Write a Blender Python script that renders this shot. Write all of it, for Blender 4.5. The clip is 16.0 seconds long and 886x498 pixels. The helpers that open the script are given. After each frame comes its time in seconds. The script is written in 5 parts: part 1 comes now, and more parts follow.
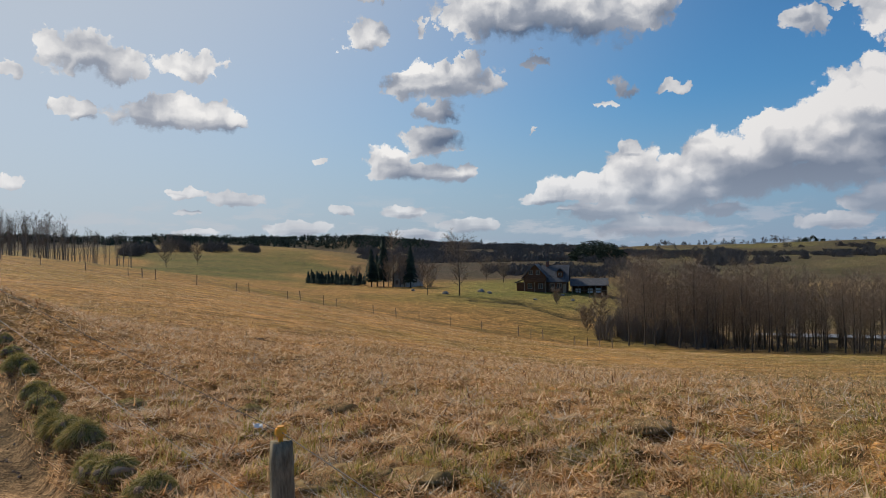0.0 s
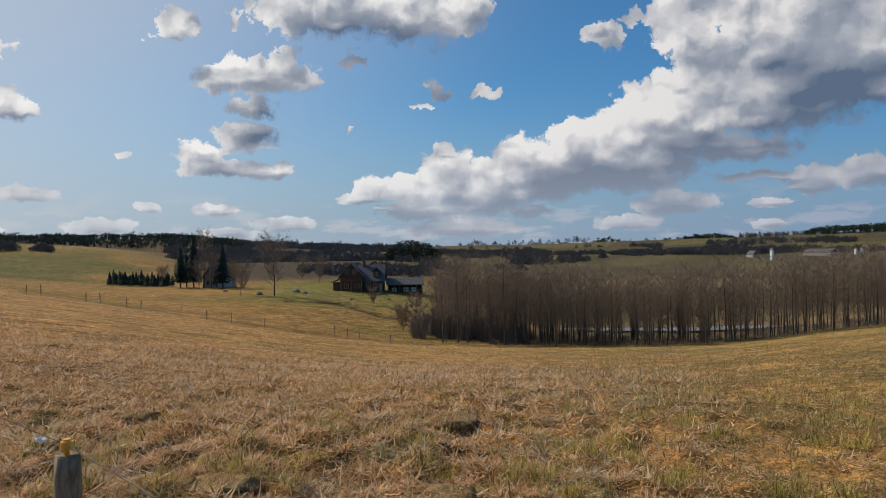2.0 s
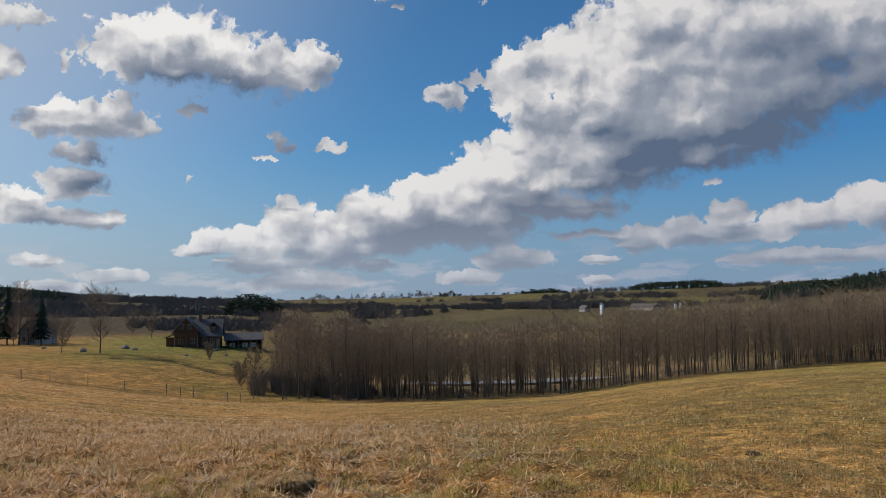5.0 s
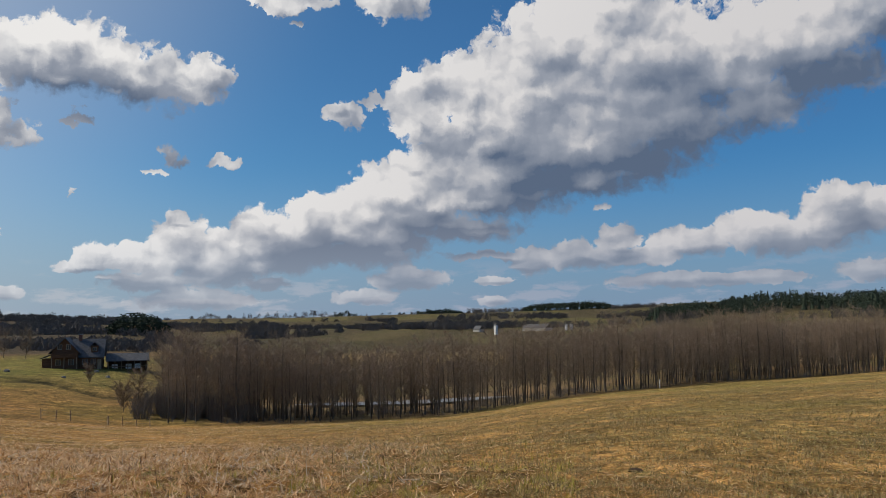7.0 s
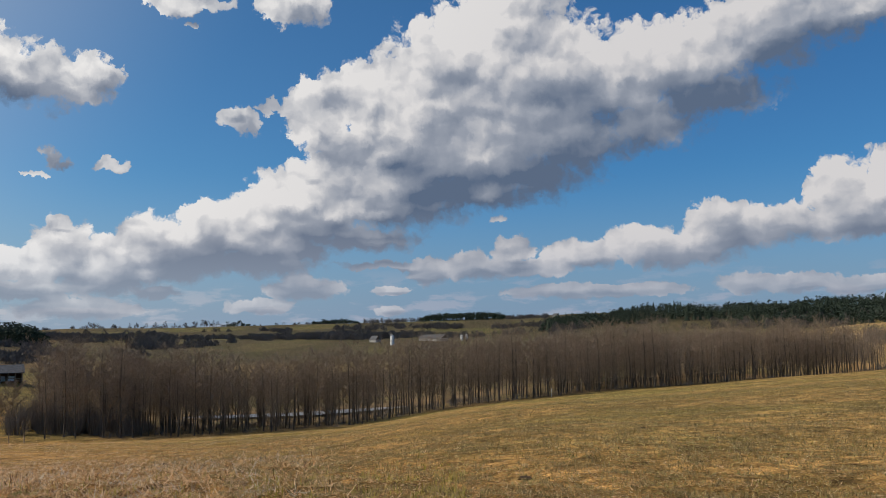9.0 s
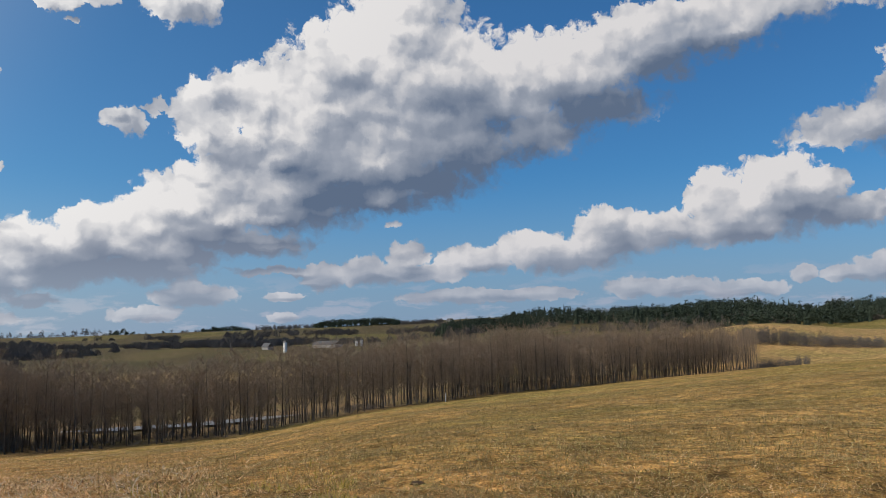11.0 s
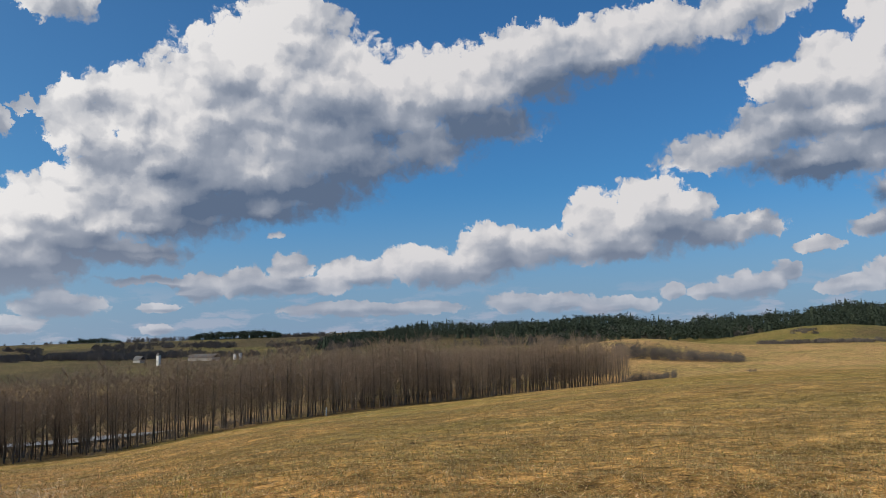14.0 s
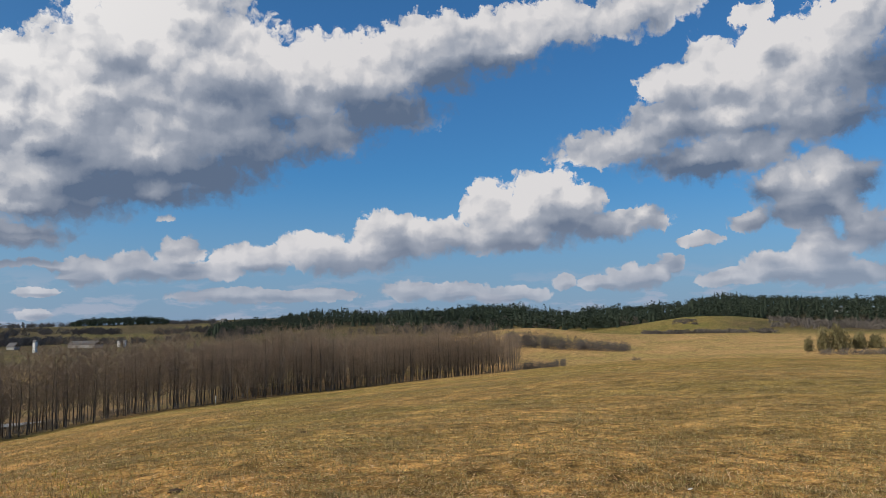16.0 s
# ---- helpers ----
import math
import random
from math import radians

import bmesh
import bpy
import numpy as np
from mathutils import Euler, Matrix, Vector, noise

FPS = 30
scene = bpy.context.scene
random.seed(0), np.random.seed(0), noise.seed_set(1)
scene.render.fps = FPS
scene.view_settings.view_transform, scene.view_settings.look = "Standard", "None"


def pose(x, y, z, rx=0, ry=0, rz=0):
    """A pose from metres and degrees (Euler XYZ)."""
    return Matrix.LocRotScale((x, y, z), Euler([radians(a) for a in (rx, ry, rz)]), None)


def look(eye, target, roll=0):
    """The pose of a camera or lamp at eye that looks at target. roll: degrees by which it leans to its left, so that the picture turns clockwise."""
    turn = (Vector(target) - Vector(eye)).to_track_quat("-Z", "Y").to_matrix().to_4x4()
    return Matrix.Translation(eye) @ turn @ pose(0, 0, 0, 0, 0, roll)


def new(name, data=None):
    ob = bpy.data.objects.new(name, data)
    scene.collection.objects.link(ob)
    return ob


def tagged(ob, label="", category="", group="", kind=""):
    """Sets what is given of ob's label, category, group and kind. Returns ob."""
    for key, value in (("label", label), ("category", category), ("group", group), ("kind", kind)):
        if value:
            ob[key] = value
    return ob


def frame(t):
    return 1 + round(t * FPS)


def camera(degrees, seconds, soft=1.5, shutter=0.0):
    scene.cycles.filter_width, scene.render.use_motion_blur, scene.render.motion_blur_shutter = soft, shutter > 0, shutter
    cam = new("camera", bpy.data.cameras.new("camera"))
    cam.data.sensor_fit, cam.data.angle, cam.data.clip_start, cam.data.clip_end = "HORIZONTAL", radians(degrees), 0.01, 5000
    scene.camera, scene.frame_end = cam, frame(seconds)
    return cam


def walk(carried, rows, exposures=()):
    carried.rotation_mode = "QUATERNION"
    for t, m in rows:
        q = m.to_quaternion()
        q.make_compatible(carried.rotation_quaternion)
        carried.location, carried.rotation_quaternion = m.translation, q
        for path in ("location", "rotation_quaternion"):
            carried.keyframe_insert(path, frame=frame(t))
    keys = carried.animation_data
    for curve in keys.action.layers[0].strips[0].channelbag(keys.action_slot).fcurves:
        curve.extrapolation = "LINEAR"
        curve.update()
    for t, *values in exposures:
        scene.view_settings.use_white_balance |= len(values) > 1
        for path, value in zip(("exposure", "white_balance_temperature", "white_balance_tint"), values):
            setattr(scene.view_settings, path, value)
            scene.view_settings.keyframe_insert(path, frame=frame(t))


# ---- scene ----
cam = camera(57.4, 16.0, 0.8)
EYE, SWING = 1.65, 0.22  # eye height over the ground, reach of the arms about the turning body
ROWS = [
    (0.0, 0.04, 0.75, 0.85), (0.5, -3.27, 0.67, 0.78), (1.0, -6.76, 0.41, 0.76), (1.5, -10.14, 0.26, 0.88),
    (2.0, -12.88, 0.52, 0.91), (2.5, -15.44, 1.33, 1.14), (3.0, -17.77, 2.43, 1.24), (3.5, -19.51, 3.05, 1.14),
    (4.0, -21.08, 3.36, 1.03), (6.5, -28.96, 5.48, 0.75), (7.0, -31.29, 5.5, 0.67), (7.5, -33.65, 5.55, 0.58),
    (8.0, -35.53, 5.74, 0.58), (8.5, -37.01, 5.95, 0.61), (9.0, -38.58, 6.13, 0.68), (9.5, -40.47, 6.24, 0.75),
    (10.0, -42.52, 6.24, 1.0), (12.5, -49.48, 6.9, 1.5), (13.0, -50.48, 7.06, 1.39), (13.5, -52.11, 7.15, 1.23),
    (14.0, -54.21, 7.15, 1.19), (14.5, -56.7, 6.91, 1.21), (15.0, -58.61, 6.56, 1.14), (15.5, -59.94, 6.34, 0.98),
    (16.0, -61.59, 6.2, 0.88),
]
walk(cam, [(t, pose(-SWING * math.sin(radians(yaw)), SWING * math.cos(radians(yaw)), EYE, 90 + pitch, roll, yaw))
           for t, yaw, pitch, roll in ROWS], exposures=[(0.0, -0.25), (4.0, -0.27), (8.0, -0.34), (10.0, -0.22), (12.5, -0.19), (16.0, -0.18)])

# ---- sun, sky and clouds ----
SUN_AZ, SUN_EL = -48.0, 36.0  # bearing from the y axis to the right, height
sun_data = bpy.data.lights.new("sun", "SUN")
sun_data.energy, sun_data.angle, sun_data.color = 4.6, radians(0.5), (1.0, 0.91, 0.77)
sun = new("sun", sun_data)
sun_way = Vector((math.sin(radians(SUN_AZ)) * math.cos(radians(SUN_EL)), math.cos(radians(SUN_AZ)) * math.cos(radians(SUN_EL)), math.sin(radians(SUN_EL))))
sun.matrix_world = look(sun_way * 300, (0, 0, 0))

world = bpy.data.worlds.new("sky")
scene.world = world
world.use_nodes = True
BLOBS = []


def cloud(*puffs):
    """One cloud of round puffs: bearing, height, half width, half height, all in degrees."""
    BLOBS.extend(puffs)


cloud((-23.8, 13.5, 2.4, 1.6), (-21.4, 13.0, 1.7, 1.1), (-25.8, 13.8, 1.0, 1.0))
cloud((-17.1, 13.1, 2.1, 0.9))
cloud((-18.2, 10.0, 4.3, 1.1), (-15.5, 9.6, 2.2, 0.8), (-24.5, 10.1, 1.6, 0.5))
cloud((-28.0, 12.2, 1.0, 0.6))
cloud((-28.2, 5.2, 0.9, 0.4))
cloud((-17.6, 4.7, 1.6, 0.3), (-14.4, 4.3, 2.1, 0.5), (-17.6, 3.4, 1.0, 0.2))
cloud((-5.4, 15.4, 1.7, 1.0))
cloud((0.2, 12.5, 4.0, 1.3), (2.2, 13.4, 1.2, 1.0), (-2.4, 12.3, 1.6, 1.0))
cloud((-0.1, 10.3, 1.8, 0.8))
cloud((-0.7, 8.4, 2.3, 1.0), (-3.7, 6.9, 1.7, 1.2), (-1.7, 6.1, 3.6, 0.7), (1.5, 6.1, 1.0, 0.6))
cloud((-7.1, 3.5, 1.0, 0.4))
cloud((-2.7, 3.4, 1.7, 0.5))
cloud((-10.1, 2.3, 2.2, 0.6))
cloud((2.0, 2.4, 2.4, 0.6), (-1.8, 1.7, 2.0, 0.4), (-17.0, 2.1, 1.6, 0.3))
cloud((6.8, 13.5, 1.2, 0.4))
cloud((12.8, 11.6, 0.9, 0.8), (11.4, 10.6, 0.8, 0.2))
cloud((15.9, 11.5, 1.0, 0.5))
cloud((-8.6, 7.0, 0.5, 0.2), (6.7, 9.0, 0.2, 0.3))
cloud((16.2, 4.3, 3.6, 1.6), (13.1, 4.8, 2.8, 1.2), (23.5, 6.8, 2.4, 1.8), (19.8, 4.7, 3.2, 1.2), (9.9, 4.9, 3.7, 0.9), (7.2, 4.2, 2.1, 0.4), (13.1, 6.6, 1.8, 1.3), (11.1, 3.2, 3.1, 0.7), (16.3, 5.7, 1.9, 1.5), (18.7, 6.9, 2.2, 1.5), (21.9, 8.1, 1.7, 1.4), (21.1, 5.3, 4.4, 1.4), (14.2, 2.0, 4.4, 0.7), (19.0, 3.1, 2.0, 0.5), (26.2, 5.3, 4.7, 1.2), (23.4, 7.1, 2.6, 1.5), (21.0, 6.3, 2.9, 1.5))
cloud((5.8, 17.3, 5.5, 2.5), (11.2, 16.4, 4.4, 1.9), (2.4, 17.1, 2.4, 2.1), (14.8, 16.8, 1.7, 1.7), (-1.1, 16.2, 0.6, 0.6))
cloud((-4.4, 18.5, 2.4, 0.7))
cloud((24.7, 14.9, 1.3, 1.0))
cloud((28.9, 3.3, 2.9, 0.9), (25.8, 2.2, 2.4, 0.6))
cloud((27.3, 9.5, 2.7, 2.3), (25.6, 8.3, 2.7, 1.9), (29.7, 7.8, 3.9, 1.8), (32.9, 6.8, 4.8, 1.0), (34.9, 14.7, 3.7, 2.1), (32.1, 12.5, 3.2, 2.0), (29.7, 15.8, 2.6, 2.4), (32.9, 17.0, 2.8, 2.2), (37.4, 16.8, 4.5, 3.3), (43.6, 18.3, 6.1, 4.2), (43.7, 22.4, 4.5, 2.2), (49.6, 17.2, 5.5, 3.6), (55.4, 17.8, 5.3, 3.0), (61.0, 19.0, 4.9, 2.2), (66.2, 19.9, 3.9, 1.7), (37.3, 12.5, 6.9, 2.4), (43.4, 11.3, 6.8, 2.2), (35.3, 9.2, 6.0, 2.0), (29.7, 10.5, 2.8, 2.3), (25.4, 7.5, 2.5, 1.4))
cloud((28.2, 6.0, 3.7, 1.0), (47.9, 13.1, 5.1, 2.3), (53.4, 14.3, 3.8, 2.0), (62.6, 20.7, 5.8, 1.9), (70.0, 21.3, 6.1, 1.8), (76.0, 21.7, 4.3, 1.5), (55.2, 18.4, 7.3, 2.7), (42.6, 19.2, 8.5, 3.9), (45.7, 13.9, 7.5, 2.1), (39.3, 10.2, 8.0, 1.7), (57.6, 15.8, 4.5, 1.7))
cloud((24.6, 14.9, 1.2, 0.8), (26.7, 15.8, 0.9, 0.4))
cloud((28.0, 22.6, 2.8, 1.3), (20.6, 22.2, 3.0, 0.8), (21.0, 20.7, 0.6, 0.3))
cloud((35.3, 5.0, 4.8, 0.3))
cloud((70.4, 8.0, 3.5, 1.5), (68.0, 8.1, 3.2, 1.4), (58.3, 6.3, 3.6, 1.2), (34.8, 3.2, 1.6, 0.4), (37.7, 4.5, 1.7, 1.0), (40.5, 4.9, 2.1, 1.2), (43.6, 6.1, 1.6, 0.8), (44.0, 4.6, 4.4, 0.8), (48.5, 5.6, 3.0, 1.1), (52.8, 6.2, 2.7, 1.3), (57.5, 7.6, 2.2, 1.4), (55.1, 5.4, 4.7, 1.1), (61.5, 7.0, 3.2, 1.4), (64.8, 9.3, 2.1, 1.9), (68.8, 10.0, 2.3, 1.7), (71.6, 9.1, 1.9, 1.5), (66.4, 6.7, 5.2, 1.1), (72.7, 7.5, 3.7, 1.2), (75.4, 7.8, 2.3, 1.0))
cloud((83.2, 16.2, 4.3, 2.5), (77.6, 14.2, 3.4, 1.9), (78.1, 16.6, 2.3, 1.7), (80.4, 17.9, 1.7, 1.8), (83.5, 20.5, 1.3, 1.1), (85.8, 17.8, 4.8, 2.3), (82.0, 14.3, 5.7, 2.2), (74.5, 12.8, 4.8, 1.5), (80.1, 11.5, 6.2, 1.4), (89.1, 16.5, 4.2, 2.9), (87.2, 13.7, 5.0, 1.8), (89.9, 19.6, 3.2, 1.3))
cloud((86.9, 8.7, 3.0, 1.4), (85.3, 9.3, 3.1, 1.5), (88.6, 9.7, 2.6, 1.5), (82.7, 7.3, 1.9, 0.8), (86.5, 7.7, 3.7, 1.1))
cloud((86.0, 3.9, 3.0, 0.9), (81.1, 3.6, 2.1, 0.6), (84.3, 4.2, 2.4, 1.1), (87.0, 5.2, 2.1, 1.2), (89.7, 6.2, 1.6, 1.6), (88.2, 3.6, 3.5, 0.9))
cloud((72.9, 3.6, 1.9, 0.6), (70.2, 3.6, 1.0, 0.6), (75.3, 3.8, 2.3, 1.0), (77.4, 4.7, 1.0, 0.8))
cloud((34.9, 1.8, 1.3, 0.4), (49.3, 3.0, 6.8, 0.5), (59.1, 3.2, 1.7, 0.8), (62.3, 3.2, 2.8, 0.7), (66.3, 2.9, 3.2, 0.6))
cloud((79.3, 6.3, 1.4, 0.4))


def node(tree, kind, **settings):
    n = tree.nodes.new(kind)
    for key, value in settings.items():
        if key == "operation":
            n.operation = value
        elif key == "data_type":
            n.data_type = value
        elif key == "interpolation":
            n.interpolation_type = value
        elif key == "feature":
            n.feature = value
        elif key == "attribute":
            n.attribute_name = value
    return n


def put(tree, socket, value):
    if hasattr(value, "is_output"):
        tree.links.new(value, socket)
    else:
        socket.default_value = value


def calc(tree, op, a, b=0.0, c=0.0):
    n = node(tree, "ShaderNodeMath", operation=op)
    for s, v in zip(n.inputs, (a, b, c)):
        put(tree, s, v)
    return n.outputs[0]


def vec(tree, op, a, b=(0, 0, 0), c=(0, 0, 0)):
    n = node(tree, "ShaderNodeVectorMath", operation=op)
    put(tree, n.inputs[0], a)
    put(tree, n.inputs[1], b)
    if op == "MULTIPLY_ADD":
        put(tree, n.inputs[2], c)
    return n.outputs["Value"] if op in ("LENGTH", "DOT_PRODUCT") else n.outputs[0]


def scaled(tree, a, s):
    n = node(tree, "ShaderNodeVectorMath", operation="SCALE")
    put(tree, n.inputs[0], a)
    put(tree, n.inputs["Scale"], s)
    return n.outputs[0]


def grade(tree, value, lo, hi, out_lo=0.0, out_hi=1.0, smooth=True):
    n = node(tree, "ShaderNodeMapRange", interpolation="SMOOTHSTEP" if smooth else "LINEAR")
    for s, v in zip(n.inputs, (value, lo, hi, out_lo, out_hi)):
        put(tree, s, v)
    return n.outputs[0]


def mixed(tree, factor, a, b, mode="MIX"):
    n = node(tree, "ShaderNodeMix", data_type="RGBA")
    n.blend_type = mode
    put(tree, n.inputs[0], factor)
    put(tree, n.inputs[6], a if hasattr(a, "is_output") else (*a[:3], 1))
    put(tree, n.inputs[7], b if hasattr(b, "is_output") else (*b[:3], 1))
    return n.outputs[2]


def grain(tree, where, scale, detail=4.0, rough=0.55, dims="3D"):
    n = tree.nodes.new("ShaderNodeTexNoise")
    n.noise_dimensions = dims
    put(tree, n.inputs["Vector"], where)
    n.inputs["Scale"].default_value, n.inputs["Detail"].default_value, n.inputs["Roughness"].default_value = scale, detail, rough
    return n


def cells(tree, where, scale, detail=0.0, feature="F1"):
    n = tree.nodes.new("ShaderNodeTexVoronoi")
    n.voronoi_dimensions, n.feature = "2D", feature
    put(tree, n.inputs["Vector"], where)
    n.inputs["Scale"].default_value, n.inputs["Detail"].default_value = scale, detail
    if feature == "SMOOTH_F1":
        n.inputs["Smoothness"].default_value = 0.35
    return n.outputs["Distance"]


def cloud_field():
    """Group: how far a place of the sky lies inside the clouds, 1 in a puff's middle, 0 at its rim."""
    g = bpy.data.node_groups.new("cloud_field", "ShaderNodeTree")
    g.interface.new_socket("Place", in_out="INPUT", socket_type="NodeSocketVector")
    g.interface.new_socket("Depth", in_out="OUTPUT", socket_type="NodeSocketFloat")
    place = g.nodes.new("NodeGroupInput").outputs[0]
    total = None
    for a, e, rx, ry in BLOBS:
        d = vec(g, "LENGTH", vec(g, "MULTIPLY_ADD", place, (1 / rx, 1 / ry, 0), (-a / rx, -e / ry, 0)))
        if total is None:
            total = d
        else:
            n = node(g, "ShaderNodeMath", operation="SMOOTH_MIN")
            put(g, n.inputs[0], total)
            put(g, n.inputs[1], d)
            n.inputs[2].default_value = 0.22
            total = n.outputs[0]
    g.links.new(calc(g, "SUBTRACT", 1.0, total), g.nodes.new("NodeGroupOutput").inputs[0])
    return g


def paint_sky():
    t = world.node_tree
    t.nodes.clear()
    sky = t.nodes.new("ShaderNodeTexSky")
    sky.sky_type, sky.sun_disc = "NISHITA", False
    sky.sun_elevation, sky.sun_rotation = radians(SUN_EL), radians(SUN_AZ)
    sky.altitude, sky.air_density, sky.dust_density, sky.ozone_density = 100, 1.0, 0.8, 3.0
    field = cloud_field()
    way = t.nodes.new("ShaderNodeTexCoord").outputs["Generated"]
    part_of = t.nodes.new("ShaderNodeSeparateXYZ")
    t.links.new(way, part_of.inputs[0])
    az = calc(t, "DEGREES", calc(t, "ARCTAN2", part_of.outputs[0], part_of.outputs[1]))
    el = calc(t, "DEGREES", calc(t, "ARCSINE", part_of.outputs[2]))
    spot = t.nodes.new("ShaderNodeCombineXYZ")
    t.links.new(az, spot.inputs[0])
    t.links.new(el, spot.inputs[1])
    spot = spot.outputs[0]
    reach = grade(t, el, 1.0, 15.0, 0.5, 1.7, False)
    # ragged outline: the place is shifted by noise, more for the near clouds overhead
    shift = vec(t, "SUBTRACT", grain(t, spot, 0.55, 6.0, 0.62, "2D").outputs["Color"], (0.5, 0.5, 0.5))
    warped = vec(t, "ADD", spot, scaled(t, vec(t, "MULTIPLY", shift, (2.2, 1.5, 0)), reach))

    softer = vec(t, "MULTIPLY_ADD", vec(t, "SUBTRACT", warped, spot), (0.4, 0.4, 0), spot)

    def depth_at(offset, start=warped):
        n = t.nodes.new("ShaderNodeGroup")
        n.node_tree = field
        put(t, n.inputs[0], vec(t, "ADD", start, offset))
        return n.outputs[0]

    def relief_at(offset):
        q = vec(t, "ADD", vec(t, "MULTIPLY_ADD", shift, (1.6, 1.6, 0), spot), offset)
        lumps = calc(t, "SUBTRACT", 0.42, cells(t, q, 0.75))
        small = calc(t, "SUBTRACT", 0.42, cells(t, q, 2.1))
        fine = calc(t, "SUBTRACT", grain(t, q, 1.3, 8.0, 0.66, "2D").outputs["Fac"], 0.5)
        return calc(t, "MULTIPLY_ADD", lumps, 0.26, calc(t, "MULTIPLY_ADD", small, 0.13, calc(t, "MULTIPLY", fine, 0.5)))

    depth, relief = depth_at((0, 0, 0)), relief_at((0, 0, 0))
    inside = calc(t, "ADD", calc(t, "ADD", depth, relief), 0.08)
    # shade: cloud above towards the sun darkens, cloud below means a lit upper flank
    reach_far = grade(t, el, 1.0, 13.0, 0.22, 1.0, False)  # far clouds are small

    def fill(step):
        return calc(t, "MINIMUM", calc(t, "MAXIMUM", calc(t, "MULTIPLY", depth_at(scaled(t, step, reach_far), softer), 1.5), 0.0), 1.0)

    def column(steps, weights):
        total = 0.0
        for step, share in zip(steps, weights):
            total = calc(t, "MULTIPLY_ADD", fill(step), share, total)
        return total

    above = column(((-0.6, 1.0, 0), (-1.7, 2.8, 0), (-3.2, 5.8, 0)), (0.3, 0.4, 0.3))
    below = column(((0.5, -0.9, 0), (1.4, -2.6, 0), (2.6, -5.0, 0)), (0.3, 0.4, 0.3))
    sunward = vec(t, "DOT_PRODUCT", way, tuple(sun_way))
    glare = grade(t, sunward, 0.45, 0.97, 0.0, 0.9)
    facing = grade(t, sunward, 0.0, 0.65)
    broad = calc(t, "SUBTRACT", grain(t, vec(t, "MULTIPLY_ADD", spot, (0.1, 0.26, 0), scaled(t, shift, 0.25)), 1.0, 3.0, 0.5, "2D").outputs["Fac"], 0.5)

    def bulge_at(offset):
        q = vec(t, "ADD", vec(t, "MULTIPLY_ADD", shift, (1.5, 1.5, 0), spot), offset)
        knobs = calc(t, "MULTIPLY_ADD", cells(t, q, 1.6, 0.0, "SMOOTH_F1"), -0.14, calc(t, "MULTIPLY", cells(t, q, 0.26, 0.0, "SMOOTH_F1"), -0.8))
        return calc(t, "MULTIPLY_ADD", cells(t, q, 0.7, 0.0, "SMOOTH_F1"), -0.42, calc(t, "ADD", knobs, calc(t, "MULTIPLY", grain(t, q, 1.0, 5.0, 0.55, "2D").outputs["Fac"], 0.22)))

    tilt = calc(t, "SUBTRACT", bulge_at((-0.35, 0.7, 0)), bulge_at((0, 0, 0)))
    shade = calc(t, "MULTIPLY_ADD", calc(t, "SUBTRACT", above, below), 0.82, 0.56)
    shade = calc(t, "MULTIPLY_ADD", broad, 1.1, shade)
    shade = calc(t, "MULTIPLY", shade, grade(t, calc(t, "MAXIMUM", above, below), 0.0, 0.4, 0.5, 1.0))  # small puffs stay pale
    shade = calc(t, "MULTIPLY_ADD", tilt, grade(t, shade, 0.3, 0.75, 0.7, 0.22), shade)
    shade = calc(t, "MULTIPLY", calc(t, "MULTIPLY_ADD", relief, -0.12, shade), calc(t, "MULTIPLY_ADD", glare, -0.35, 1.0))
    shade = calc(t, "MULTIPLY", grade(t, shade, 0.02, 1.0, smooth=False), grade(t, el, 1.0, 9.0, 0.5, 1.0, False))
    inside = calc(t, "MULTIPLY_ADD", calc(t, "MAXIMUM", calc(t, "SUBTRACT", calc(t, "MINIMUM", above, below), 0.42), 0.0), 1.6, inside)
    cover = grade(t, inside, 0.0, grade(t, shade, 0.3, 0.85, 0.17, 0.6))  # crisp lit rims, soft bases
    lit = mixed(t, facing, (8.0, 7.8, 7.85), (10.4, 10.2, 10.0))
    tone = mixed(t, grade(t, shade, 0.0, 0.52, smooth=False), lit, (3.9, 4.25, 5.0))
    tone = mixed(t, grade(t, shade, 0.5, 1.0, smooth=False), tone, (1.25, 1.75, 2.7))
    tone = mixed(t, 1.0, tone, mixed(t, grade(t, el, 1.0, 9.0), mixed(t, facing, (0.86, 0.87, 0.92), (0.93, 0.94, 0.97)), (1, 1, 1)), "MULTIPLY")
    haze = grade(t, el, -1.0, 12.0, 0.92, 0.0)
    clear = mixed(t, 1.0, sky.outputs[0], mixed(t, facing, (0.39, 0.86, 1.2), (0.49, 0.865, 1.08)), "MULTIPLY")
    clear = mixed(t, haze, clear, mixed(t, facing, (2.7, 3.7, 5.4), (4.0, 4.8, 6.1)))
    clear = mixed(t, grade(t, sunward, 0.42, 0.97, 0.0, 0.9), clear, (6.2, 6.6, 7.2))
    bank = grain(t, vec(t, "MULTIPLY_ADD", spot, (0.22, 0.85, 0), scaled(t, shift, 0.3)), 1.0, 6.0, 0.6, "2D").outputs["Fac"]
    bank = calc(t, "MULTIPLY", grade(t, bank, 0.5, 0.66, 0.0, 0.75), grade(t, el, 1.8, 5.5, 1.0, 0.0))
    clear = mixed(t, bank, clear, mixed(t, facing, (4.2, 4.7, 5.9), (6.0, 6.4, 7.0)))
    low = grade(t, el, 0.0, 7.0, 0.65, 1.0)
    colour = mixed(t, calc(t, "MULTIPLY", cover, low), clear, tone)
    back = t.nodes.new("ShaderNodeBackground")
    back.inputs["Strength"].default_value = 0.1
    t.links.new(colour, back.inputs["Color"])
